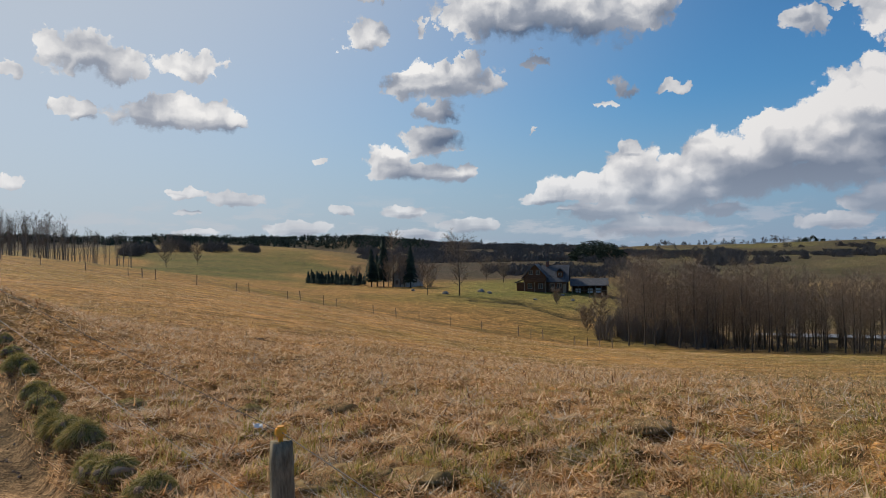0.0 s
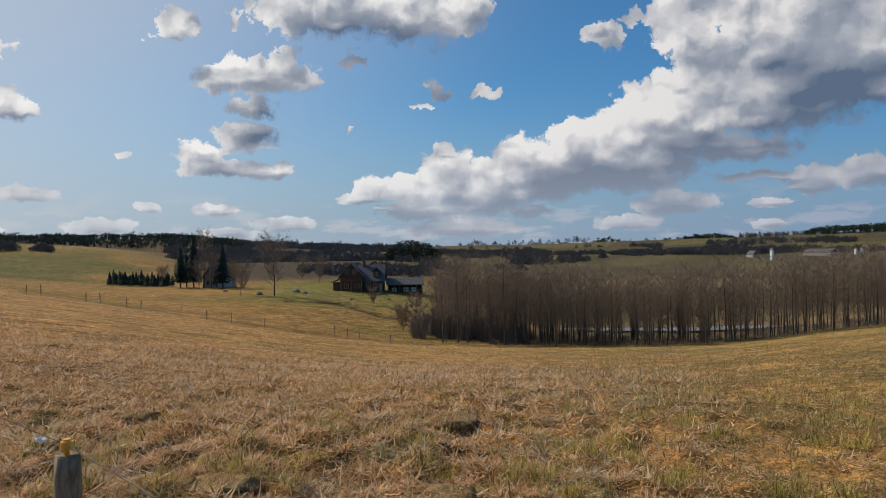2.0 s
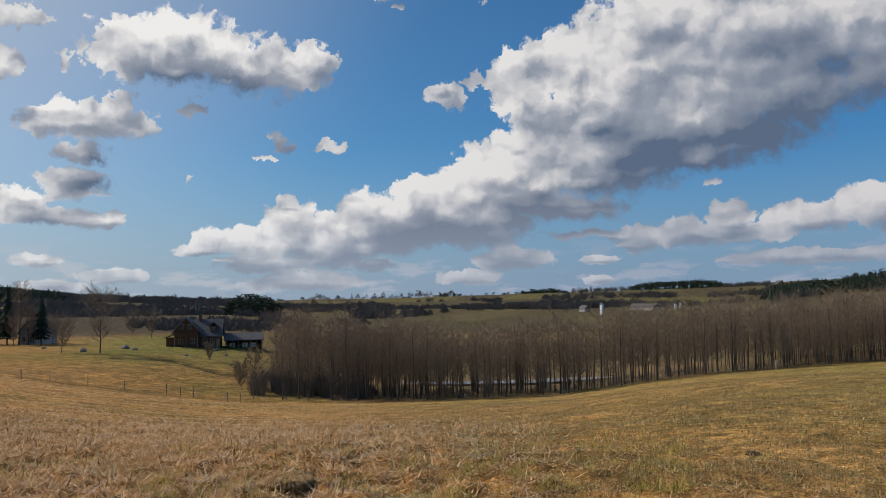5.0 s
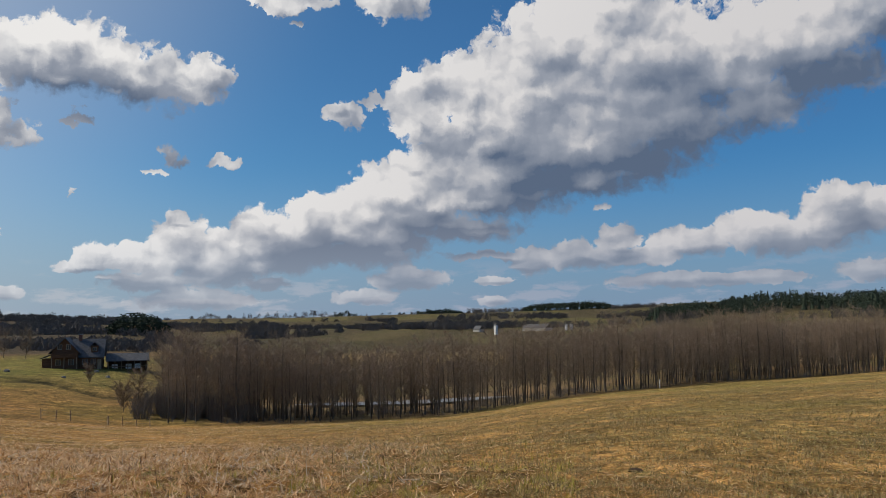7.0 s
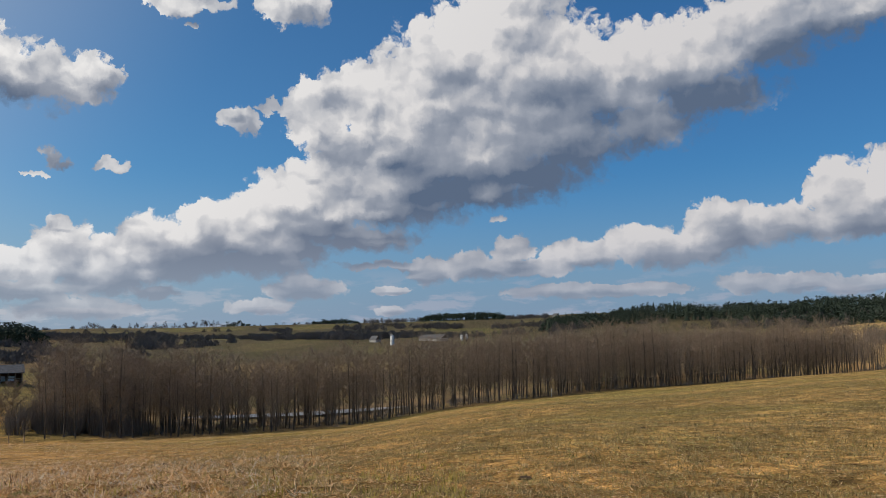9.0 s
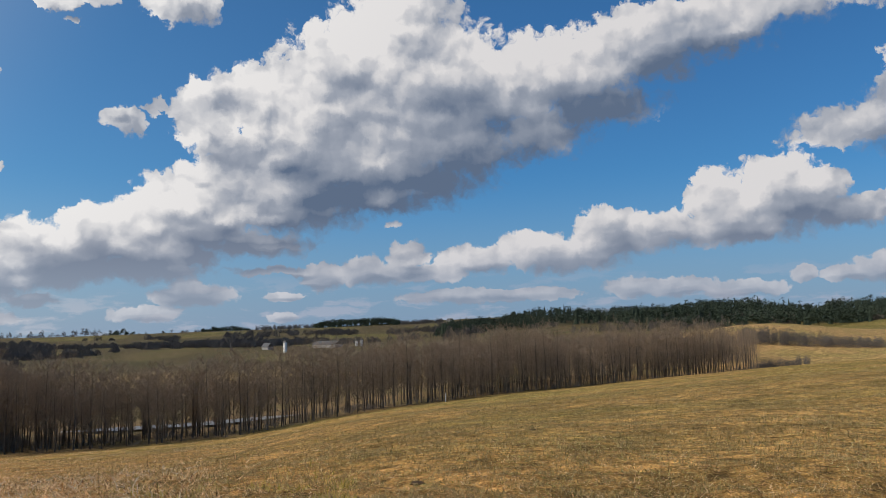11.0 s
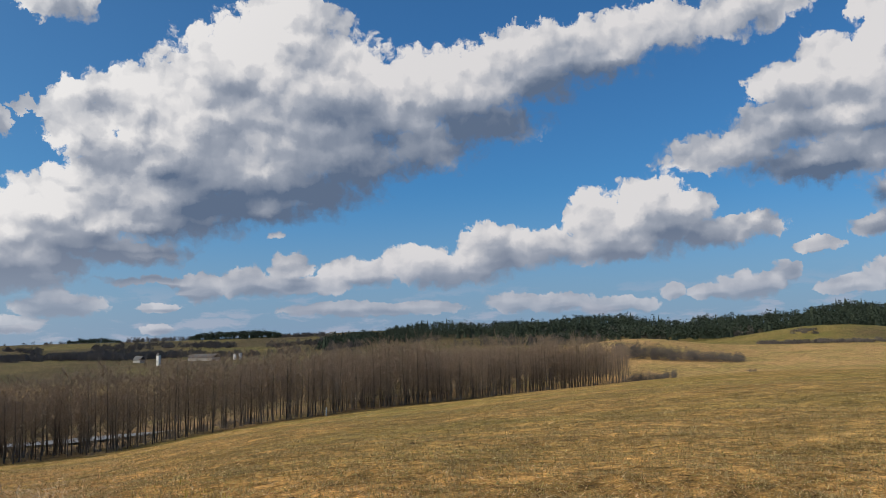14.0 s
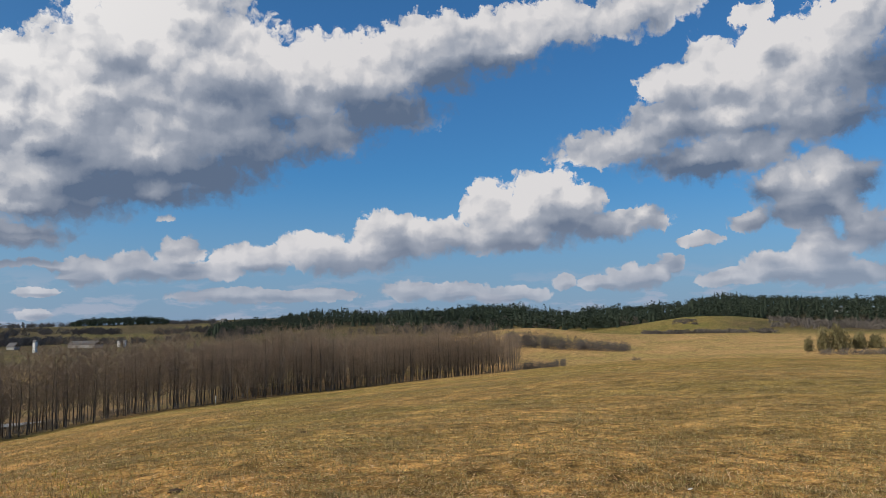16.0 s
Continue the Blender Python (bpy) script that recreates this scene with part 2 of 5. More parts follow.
    t.links.new(back.outputs[0], t.nodes.new("ShaderNodeOutputWorld").inputs[0])


paint_sky()

# ---- materials ----
def material(name, rough=0.9, spec=0.2):
    m = bpy.data.materials.new(name)
    m.use_nodes = True
    b = m.node_tree.nodes["Principled BSDF"]
    b.inputs["Roughness"].default_value = rough
    b.inputs["Specular IOR Level"].default_value = spec
    return m, m.node_tree, b


def bumped(t, b, height, strength, distance=0.02):
    n = t.nodes.new("ShaderNodeBump")
    n.inputs["Strength"].default_value, n.inputs["Distance"].default_value = strength, distance
    t.links.new(height, n.inputs["Height"])
    t.links.new(n.outputs[0], b.inputs["Normal"])


def ground_material():
    m, t, b = material("grassland", 0.95, 0.1)
    where = t.nodes.new("ShaderNodeNewGeometry").outputs["Position"]
    tint = node(t, "ShaderNodeVertexColor").outputs["Color"]
    big = grain(t, where, 0.045, 5.0, 0.6).outputs["Fac"]
    mid = grain(t, where, 0.5, 5.0, 0.65).outputs["Fac"]
    fine = grain(t, where, 6.0, 6.0, 0.7).outputs["Fac"]
    clump = grain(t, where, 2.3, 4.0, 0.62).outputs["Fac"]
    streak = grain(t, vec(t, "MULTIPLY", where, (0.3, 0.8, 0.5)), 1.0, 5.0, 0.65).outputs["Fac"]
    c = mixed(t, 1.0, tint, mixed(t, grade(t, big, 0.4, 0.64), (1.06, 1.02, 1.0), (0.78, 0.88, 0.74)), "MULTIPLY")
    c = mixed(t, 1.0, c, mixed(t, grade(t, mid, 0.32, 0.68), (0.66, 0.66, 0.6), (1.22, 1.18, 1.12)), "MULTIPLY")
    c = mixed(t, 1.0, c, mixed(t, grade(t, streak, 0.35, 0.65), (0.7, 0.72, 0.68), (1.2, 1.18, 1.12)), "MULTIPLY")
    c = mixed(t, 1.0, c, mixed(t, grade(t, clump, 0.34, 0.6), (0.6, 0.6, 0.54), (1.38, 1.33, 1.24)), "MULTIPLY")
    c = mixed(t, 1.0, c, mixed(t, grade(t, fine, 0.3, 0.7), (0.5, 0.47, 0.43), (1.45, 1.42, 1.34)), "MULTIPLY")
    speck = grain(t, where, 34.0, 3.0, 0.7).outputs["Fac"]
    c = mixed(t, 1.0, c, mixed(t, grade(t, speck, 0.34, 0.66), (0.5, 0.47, 0.42), (1.4, 1.38, 1.32)), "MULTIPLY")
    t.links.new(c, b.inputs["Base Color"])
    bumped(t, b, calc(t, "ADD", calc(t, "MULTIPLY", fine, 0.5), calc(t, "ADD", calc(t, "MULTIPLY", clump, 1.2), calc(t, "MULTIPLY", mid, 2.0))), 0.75, 0.16)
    return m


def simple(name, low, high, scale=3.0, rough=0.85, island=0.0, bump=0.0, spec=0.2, stretch=(1, 1, 1)):
    """A grained material between two colours; island: share of variation from piece to piece."""
    m, t, b = material(name, rough, spec)
    where = vec(t, "MULTIPLY", t.nodes.new("ShaderNodeTexCoord").outputs["Object"], stretch)
    n = grain(t, where, scale, 5.0, 0.65).outputs["Fac"]
    f = grade(t, n, 0.3, 0.7)
    if island:
        r = t.nodes.new("ShaderNodeNewGeometry").outputs["Random Per Island"]
        f = calc(t, "ADD", calc(t, "MULTIPLY", f, 1 - island), calc(t, "MULTIPLY", r, island))
    t.links.new(mixed(t, f, low, high), b.inputs["Base Color"])
    if bump:
        bumped(t, b, n, bump)
    return m


def straw_material(name, colours, lit=0.25):
    """Blades, each of a colour of its own, a little light passing through."""
    m, t, b = material(name, 0.75, 0.25)
    r = t.nodes.new("ShaderNodeNewGeometry").outputs["Random Per Island"]
    ramp = t.nodes.new("ShaderNodeValToRGB")
    e = ramp.color_ramp.elements
    while len(e) < len(colours):
        e.new(0.5)
    for k, c in enumerate(colours):
        e[k].position, e[k].color = k / (len(colours) - 1), (*c, 1)
    t.links.new(r, ramp.inputs[0])
    t.links.new(ramp.outputs[0], b.inputs["Base Color"])
    b.inputs["Transmission Weight"].default_value = 0.0
    see = t.nodes.new("ShaderNodeBsdfTranslucent")
    t.links.new(ramp.outputs[0], see.inputs[0])
    blend = t.nodes.new("ShaderNodeMixShader")
    blend.inputs[0].default_value = lit
    out = [n for n in t.nodes if n.bl_idname == "ShaderNodeOutputMaterial"][0]
    t.links.new(b.outputs[0], blend.inputs[1])
    t.links.new(see.outputs[0], blend.inputs[2])
    t.links.new(blend.outputs[0], out.inputs[0])
    return m


GROUND = ground_material()
FRESH = straw_material("fresh_grass", [(0.13, 0.12, 0.025), (0.36, 0.3, 0.05), (0.5, 0.4, 0.09), (0.6, 0.46, 0.18)])
BARK = simple("alder_bark", (0.05, 0.042, 0.034), (0.15, 0.125, 0.1), 6.0, 0.9, 0.0, 0.4, 0.1, (1, 1, 0.2))
TWIG = simple("bare_twigs", (0.16, 0.122, 0.09), (0.36, 0.275, 0.2), 0.6, 0.9, 0.6, 0.0, 0.1)
PALE_BARK = simple("pale_bark", (0.12, 0.1, 0.085), (0.3, 0.27, 0.23), 4.0, 0.9, 0.0, 0.3, 0.1)
NEEDLE = simple("dark_needles", (0.022, 0.032, 0.024), (0.06, 0.078, 0.052), 0.8, 0.9, 0.55, 0.0, 0.1)
BRUSH = simple("leafless_brush", (0.1, 0.088, 0.078), (0.21, 0.183, 0.16), 0.4, 0.95, 0.7, 0.0, 0.1)
WILLOW = simple("yellowish_twigs", (0.13, 0.115, 0.055), (0.26, 0.225, 0.11), 0.8, 0.9, 0.6)
HILL_BRUSH = simple("far_scrub", (0.095, 0.082, 0.072), (0.18, 0.157, 0.138), 0.02, 0.95, 0.5, 0.0, 0.1)
STRAW = straw_material("dry_grass", [(0.12, 0.06, 0.026), (0.5, 0.265, 0.105), (0.68, 0.4, 0.18), (0.86, 0.64, 0.4), (0.42, 0.26, 0.09)])
TUFT = straw_material("green_grass", [(0.12, 0.115, 0.03), (0.3, 0.26, 0.07), (0.47, 0.37, 0.13), (0.64, 0.51, 0.26)])

# ---- the land ----
# Bearings (degrees to the right of the y axis); ring heights there fit the camera's view
BEARING = (-180, -60, -29, -18, -10, -4, 3, 10, 20, 33, 46, 55, 66, 75, 82, 90, 180)
FIELD_EDGE = (110, 110, 110, 110, 110, 110, 110, 110, 110, 114, 172, 195, 235, 280, 290, 300, 110)  # how far the field runs
FIELD_FOOT = (2, 5, 2.7, -0.8, -3.6, -5.75, -8.3, -10.2, -10.9, -10.6, -11.1, -10.4, -8.6, -6.9, -6.6, -7, 2)
BEHIND_FIELD = (2, 6, 3.9, -0.2, -3.9, -5.4, -6.0, -8.4, -13.2, -13.2, -12.6, -12, -10.5, -8.4, -6.4, -5.0, 2)  # 50 m farther
VALLEY = (2, 6, 3.5, -1.5, -4.6, -5.8, -5.5, -5.3, -12.9, -13.1, -12.8, -12.2, -7.0, -5.8, -5.0, -4.4, 2)
SLOPES = (4, 8, 2.5, 2.5, -0.5, -2, -4, -5, -12, -12, -11.5, -8, 6.6, -1.2, -0.7, -1.2, 4)
LOW_HILLS = (8, 10, 8, 12, 13, 0, -1, -2.5, -9, -9, -5, 2, 2, 0, 1, 1, 8)
HIGH_HILLS = (15, 20, 20, 18, 14, 10, 8, 4, 3, 5, 13, 24, 29, 22, 36, 27, 15)
SKYLINE = (25, 38, 41, 38, 36, 35, 24, 16, 20, 24, 34, 38, 36, 34, 40, 34, 25)
AZ_GRID = np.arange(-180, 180.5, 0.5)


def ring(values, spread=2.0):
    """Values set at BEARING, spread smoothly over all bearings."""
    v = np.interp(AZ_GRID, BEARING, values)
    k = np.exp(-0.5 * (np.arange(-12, 13) * 0.5 / spread) ** 2)
    return np.convolve(np.pad(v, 12, mode="wrap"), k / k.sum(), mode="valid")


EDGE = ring(FIELD_EDGE)
FOOT = ring(FIELD_FOOT)
VAL_D = np.maximum(230, EDGE + 100)
RING_D = np.stack([0 * EDGE, 0 * EDGE + 6, 0.18 * EDGE, 0.45 * EDGE, 0.73 * EDGE, EDGE, EDGE + 50, VAL_D, VAL_D + 120, VAL_D + 300,
                   VAL_D + 720, VAL_D + 1170, VAL_D + 2200, 0 * EDGE + 5200], 1)
RING_Z = np.stack([0 * FOOT, 0 * FOOT, 0.12 * FOOT, 0.415 * FOOT, 0.712 * FOOT, FOOT, ring(BEHIND_FIELD), ring(VALLEY), ring(SLOPES), ring(LOW_HILLS),
                   ring(HIGH_HILLS), ring(SKYLINE), 0 * FOOT + 20, 0 * FOOT - 40], 1)
RING_M = np.zeros_like(RING_Z)
_s = np.diff(RING_Z, axis=1) / np.diff(RING_D, axis=1)
RING_M[:, 1:-1] = np.where(_s[:, 1:] * _s[:, :-1] > 0, 2 * _s[:, 1:] * _s[:, :-1] / (_s[:, 1:] + _s[:, :-1] + 1e-12), 0)


def bank_side(x, y):
    """How far a place lies on the bare side of the track's bank, left of the field."""
    return -((x + 1.95) * 5.4 + (y - 5.6) * 3.8) / 6.6


def ditch_gap(x, y):
    """Distance from the ditch that winds through the meadow before the farm."""
    az, d = np.degrees(np.arctan2(x, y)), np.hypot(x, y)
    return np.where((az > 1.5) & (az < 11.5), d - (158 - 1.9 * (az - 2) - 3 * np.sin(az * 0.9)), 99.0)


def height(x, y):
    x, y = np.asarray(x, float), np.asarray(y, float)
    az, d = np.degrees(np.arctan2(x, y)), np.hypot(x, y)
    f = (az + 180) * 2
    i = np.clip(f.astype(int), 0, 719)
    f = f - i
    z = 0
    for w, row in ((1 - f, i), (f, i + 1)):
        D, Z, M = RING_D[row], RING_Z[row], RING_M[row]
        k = np.clip((D <= d[..., None]).sum(-1) - 1, 0, D.shape[-1] - 2)[..., None]
        pick = lambda a, n=0: np.take_along_axis(a, k + n, -1)[..., 0]
        h = pick(D, 1) - pick(D)
        u = np.clip((d - pick(D)) / h, 0, 1)
        z = z + w * ((1 + 2 * u) * (1 - u) ** 2 * pick(Z) + u * (1 - u) ** 2 * h * pick(M) + u * u * (3 - 2 * u) * pick(Z, 1) + u * u * (u - 1) * h * pick(M, 1))
    # small unevenness, and the track cut into the slope
    near = np.clip(d / 4, 0, 1)
    lump = np.clip((22 - d) / 14, 0, 1) * near * np.clip((60 - az) / 40, 0.45, 1)
    z = z + 0.055 * lump * np.sin(x * 5.1 + 2 * np.sin(y * 2.3)) * np.sin(y * 4.3 + 1.5 * np.sin(x * 3.1)) + 0.025 * lump * np.sin(x * 11 + y * 3) * np.sin(y * 9 - x * 4)
    z = z + near * (0.05 * np.sin(x * 0.9 + 1.3 * np.sin(y * 0.5)) * np.sin(y * 0.7 + x * 0.23) + 0.12 * np.sin(x * 0.13 + 1) * np.sin(y * 0.11 + 0.5))
    z = z + np.clip((d - 250) / 400, 0, 1) * 2.2 * np.sin(x * 0.017 + 2 * np.sin(y * 0.006)) * np.sin(y * 0.013 + 1.0 + x * 0.004)
    z = z + 2.2 * np.exp(-0.5 * ((x + 12) ** 2 + (y - 13) ** 2) / 12)  # knoll under the next fence post
    for az0, d0, wide, deep, tall in ((79.8, 720, 58, 46, 15.5), (69.6, 458, 24, 40, 2.0)):  # grassy hillocks
        a = math.radians(az0)
        across, along = x * math.cos(a) - y * math.sin(a), x * math.sin(a) + y * math.cos(a) - d0
        z = z + tall * np.exp(-0.5 * ((across / wide) ** 2 + (along / deep) ** 2))
    z = z - 0.6 * np.exp(-0.5 * (ditch_gap(x, y) / 1.1) ** 2)
    cut = np.clip(bank_side(x, y) / 0.35, 0, 1)
    return z - 0.38 * cut * cut * (3 - 2 * cut) * (d < 40) * np.clip((d - 1.5) / 2.5, 0, 1)


def ground_z(x, y):
    return float(height(np.array([x]), np.array([y]))[0])


def polar(az, d):
    a = radians(az)
    return d * math.sin(a), d * math.cos(a)


def box_mask(v, lo, hi, soft):
    return 1 / (1 + np.exp(-(v - lo) / soft)) / (1 + np.exp((v - hi) / soft))


def land_tint(x, y):
    az, d = np.degrees(np.arctan2(x, y)), np.hypot(x, y)
    edge = np.interp(az, AZ_GRID, EDGE)
    wob = 1.5 * np.sin(d * 0.05) + np.sin(d * 0.021 + az)
    c = np.empty((*x.shape, 3))
    c[:] = (0.4, 0.24, 0.1)

    def lay(mask, colour):
        nonlocal c
        c = c + (np.array(colour) - c) * np.clip(mask, 0, 1)[..., None]

    lay(box_mask(az, 14, 200, 6) * box_mask(d, 45, 1e4, 12) * 0.8, (0.31, 0.23, 0.088))          # greener lower field
    lay(box_mask(az, 30, 200, 8) * box_mask(d, 5, 1e4, 4) * 0.8, (0.335, 0.24, 0.112))
    lay(box_mask(d, -9, 22, 6) * box_mask(az, -180, 34, 6) * 0.6, (0.18, 0.1, 0.044))                 # thatch under the straw, its colour darkened for the shade between blades
    past = d - edge
    lay(box_mask(past, 3, 1e5, 3) * box_mask(az, -180, 13, 1.5), (0.34, 0.212, 0.088))                 # pasture past the far fence
    lay(box_mask(az + wob * 0.3, 0, 13, 1) * box_mask(d, 150, 260, 8), (0.22, 0.2, 0.07))             # meadow before the farm
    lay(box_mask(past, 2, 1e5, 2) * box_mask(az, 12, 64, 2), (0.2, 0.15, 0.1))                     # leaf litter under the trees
    # second, darker brown coat past the field's edge, bearings 45 to 66
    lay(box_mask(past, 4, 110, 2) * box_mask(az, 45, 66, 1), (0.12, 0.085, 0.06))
    lay(box_mask(az + wob, -21, -8.5, 0.6) * box_mask(d, 240, 440, 8), (0.155, 0.14, 0.05))          # young corn
    lay(box_mask(az, -40, -5, 1) * box_mask(d, 440, 640, 15), (0.26, 0.19, 0.085))
    lay(box_mask(az, -5.5, 12, 1) * box_mask(d, 262, 1600, 9), (0.085, 0.068, 0.06))               # ploughed slope
    lay(box_mask(az, -180, -5, 1) * box_mask(d, 660, 1600, 30), (0.085, 0.07, 0.055))
    lay(box_mask(az, 14, 52, 2) * box_mask(d, 290, 420, 12), (0.3, 0.225, 0.12))                     # reeds on the far shore
    lay(box_mask(az, 12, 60, 2) * box_mask(d, 430, 5000, 25), (0.105, 0.09, 0.066))
    strips = np.sin(d * 0.021 + 1.3 * np.sin(az * 0.35)) * np.sin(az * 0.42 + d * 0.004)
    lay(box_mask(az, 11, 50, 1.5) * box_mask(d, 430, 1500, 20) * np.clip(strips * 3 - 0.4, 0, 1), (0.155, 0.14, 0.078))  # fields between the scrub
    lay(box_mask(az, 13, 50, 2) * box_mask(d + 25 * np.sin(az * 0.6), 620, 700, 20), (0.13, 0.11, 0.08))
    lay(box_mask(az, 60, 180, 2) * box_mask(past, 6, 330, 15), (0.43, 0.31, 0.175))                   # dry meadows
    lay(box_mask(az, 58, 180, 2) * box_mask(d, 560, 1000, 12), (0.22, 0.19, 0.085))                 # grassy hill behind them
    lay(box_mask(az + wob, 82.5, 180, 1) * box_mask(d, 620, 1000, 12), (0.13, 0.11, 0.075))
    lay(box_mask(az, 50, 180, 2) * box_mask(d, 800, 5000, 12), (0.05, 0.048, 0.034))
    lay(np.exp(-0.5 * ((ditch_gap(x, y) - 0.8) / 1.2) ** 2), (0.08, 0.065, 0.035))                     # darker strip along the ditch
    lay(0.75 * np.exp(-0.5 * ((d - 110.8) / 1.0) ** 2) * box_mask(az, -40, 12, 0.5), (0.15, 0.11, 0.05)) # rank grass under the fence
    lay(0.6 * np.exp(-0.5 * ((d - 128 - 14 * np.sin(az * 0.2)) / 1.5) ** 2) * box_mask(az, -30, 6, 1), (0.19, 0.13, 0.06))
    lay(box_mask(bank_side(x, y), 0.1, 40, 0.08) * (d < 40), (0.2, 0.145, 0.1))                      # bare soil of the track
    return c


def mesh_of(name, verts, faces, mat, smooth=False):
    """faces: an (n, 3) or (n, 4) array, or a list of both kinds."""
    me = bpy.data.meshes.new(name)
    if isinstance(faces, np.ndarray):
        verts = np.asarray(verts, np.float32)
        n, k = faces.shape
        me.vertices.add(len(verts))
        me.vertices.foreach_set("co", verts.ravel())
        me.loops.add(n * k)
        me.loops.foreach_set("vertex_index", faces.ravel().astype(np.int32))
        me.polygons.add(n)
        me.polygons.foreach_set("loop_start", np.arange(0, n * k, k, dtype=np.int32))
        me.update(calc_edges=True)
    else:
        me.from_pydata([tuple(v) for v in verts], [], faces)
    if mat:
        me.materials.append(mat)
    me.polygons.foreach_set("use_smooth", np.full(len(me.polygons), smooth))
    me.update()
    return me


def make_ground():
    az = np.unique(np.concatenate([np.arange(-180, -36, 6), np.arange(-36, 96, 0.3), np.arange(96, 181, 6)]))
    d = [0.8]
    while d[-1] < 5000:
        d.append(d[-1] * (1.022 if d[-1] < 30 else 1.013 if 95 < d[-1] < 240 else 1.03))
    d = np.array(d)
    A, D = np.meshgrid(np.radians(az), d)
    x, y = D * np.sin(A), D * np.cos(A)
    z = height(x, y)
    n, k = A.shape
    verts = np.stack([x, y, z], -1).reshape(-1, 3)
    i = (np.arange(n - 1)[:, None] * k + np.arange(k - 1)[None]).ravel()
    faces = np.stack([i, i + 1, i + k + 1, i + k], 1)
    verts = np.concatenate([verts, [[0, 0, z[0].mean()]]])
    hub = np.stack([np.full(k - 1, n * k), np.full(k - 1, n * k), np.arange(1, k), np.arange(k - 1)], 1)
    me = bpy.data.meshes.new("ground")
    me.from_pydata(verts.tolist(), [], faces[:, ::-1].tolist() + hub[:, 1:].tolist())
    me.materials.append(GROUND)
    me.polygons.foreach_set("use_smooth", np.full(len(me.polygons), True))
    col = me.color_attributes.new("tint", "FLOAT_COLOR", "POINT")
    c = np.ones((len(verts), 4), np.float32)
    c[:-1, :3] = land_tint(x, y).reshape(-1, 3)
    c[-1, :3] = c[0, :3]
    col.data.foreach_set("color", c.ravel())
    return tagged(new("ground", me), "rolling dry grassland with a mown field falling to a valley", "ground", kind="structure")


make_ground()


def make_lake():
    water, t, b = material("lake_water", 0.3, 0.4)
    b.inputs["Base Color"].default_value = (0.11, 0.1, 0.085, 1)
    bumped(t, b, grain(t, t.nodes.new("ShaderNodeNewGeometry").outputs["Position"], 0.8, 3.0, 0.5).outputs["Fac"], 0.5, 0.3)
    rim = [polar(a, d) for a, d in ((21, 158), (24, 155), (30, 156), (34, 163), (36, 169), (36, 171), (33, 168), (28, 162), (23, 161), (21, 160))]
    bm = bmesh.new()
    bm.faces.new([bm.verts.new((x, y, -12.75)) for x, y in rim])
    me = bpy.data.meshes.new("water")
    bm.to_mesh(me)
    bm.free()
    me.materials.append(water)
    tagged(new("water", me), "calm grey-blue lake glimpsed behind the tree trunks", "lake", kind="structure")


make_lake()


# ---- helpers for things ----
def part(name, me, parent, label=""):
    ob = new(name, me)
    ob.parent = parent
    return tagged(ob, label)


def tube(verts, faces, points, radii, sides):
    """Adds a tapering tube along the points."""
    start = len(verts)
    for k, (p, r) in enumerate(zip(points, radii)):
        a, b = points[max(k - 1, 0)], points[min(k + 1, len(points) - 1)]
        way = (b - a).normalized()
        side = way.orthogonal().normalized()
        up = way.cross(side)
        for s in range(sides):
            q = 2 * math.pi * s / sides
            verts.append(p + (side * math.cos(q) + up * math.sin(q)) * r)
    for k in range(len(points) - 1):
        for s in range(sides):
            a, b = start + k * sides + s, start + k * sides + (s + 1) % sides
            faces.append((a, b, b + sides, a + sides))


def blade(verts, faces, base, tip, width, rng):
    side = (tip - base).cross(Vector((rng.uniform(-1, 1), rng.uniform(-1, 1), rng.uniform(-1, 1)))).normalized() * width * 0.5
    k = len(verts)
    verts.extend((base - side, base + side, tip))
    faces.append((k, k + 1, k + 2))


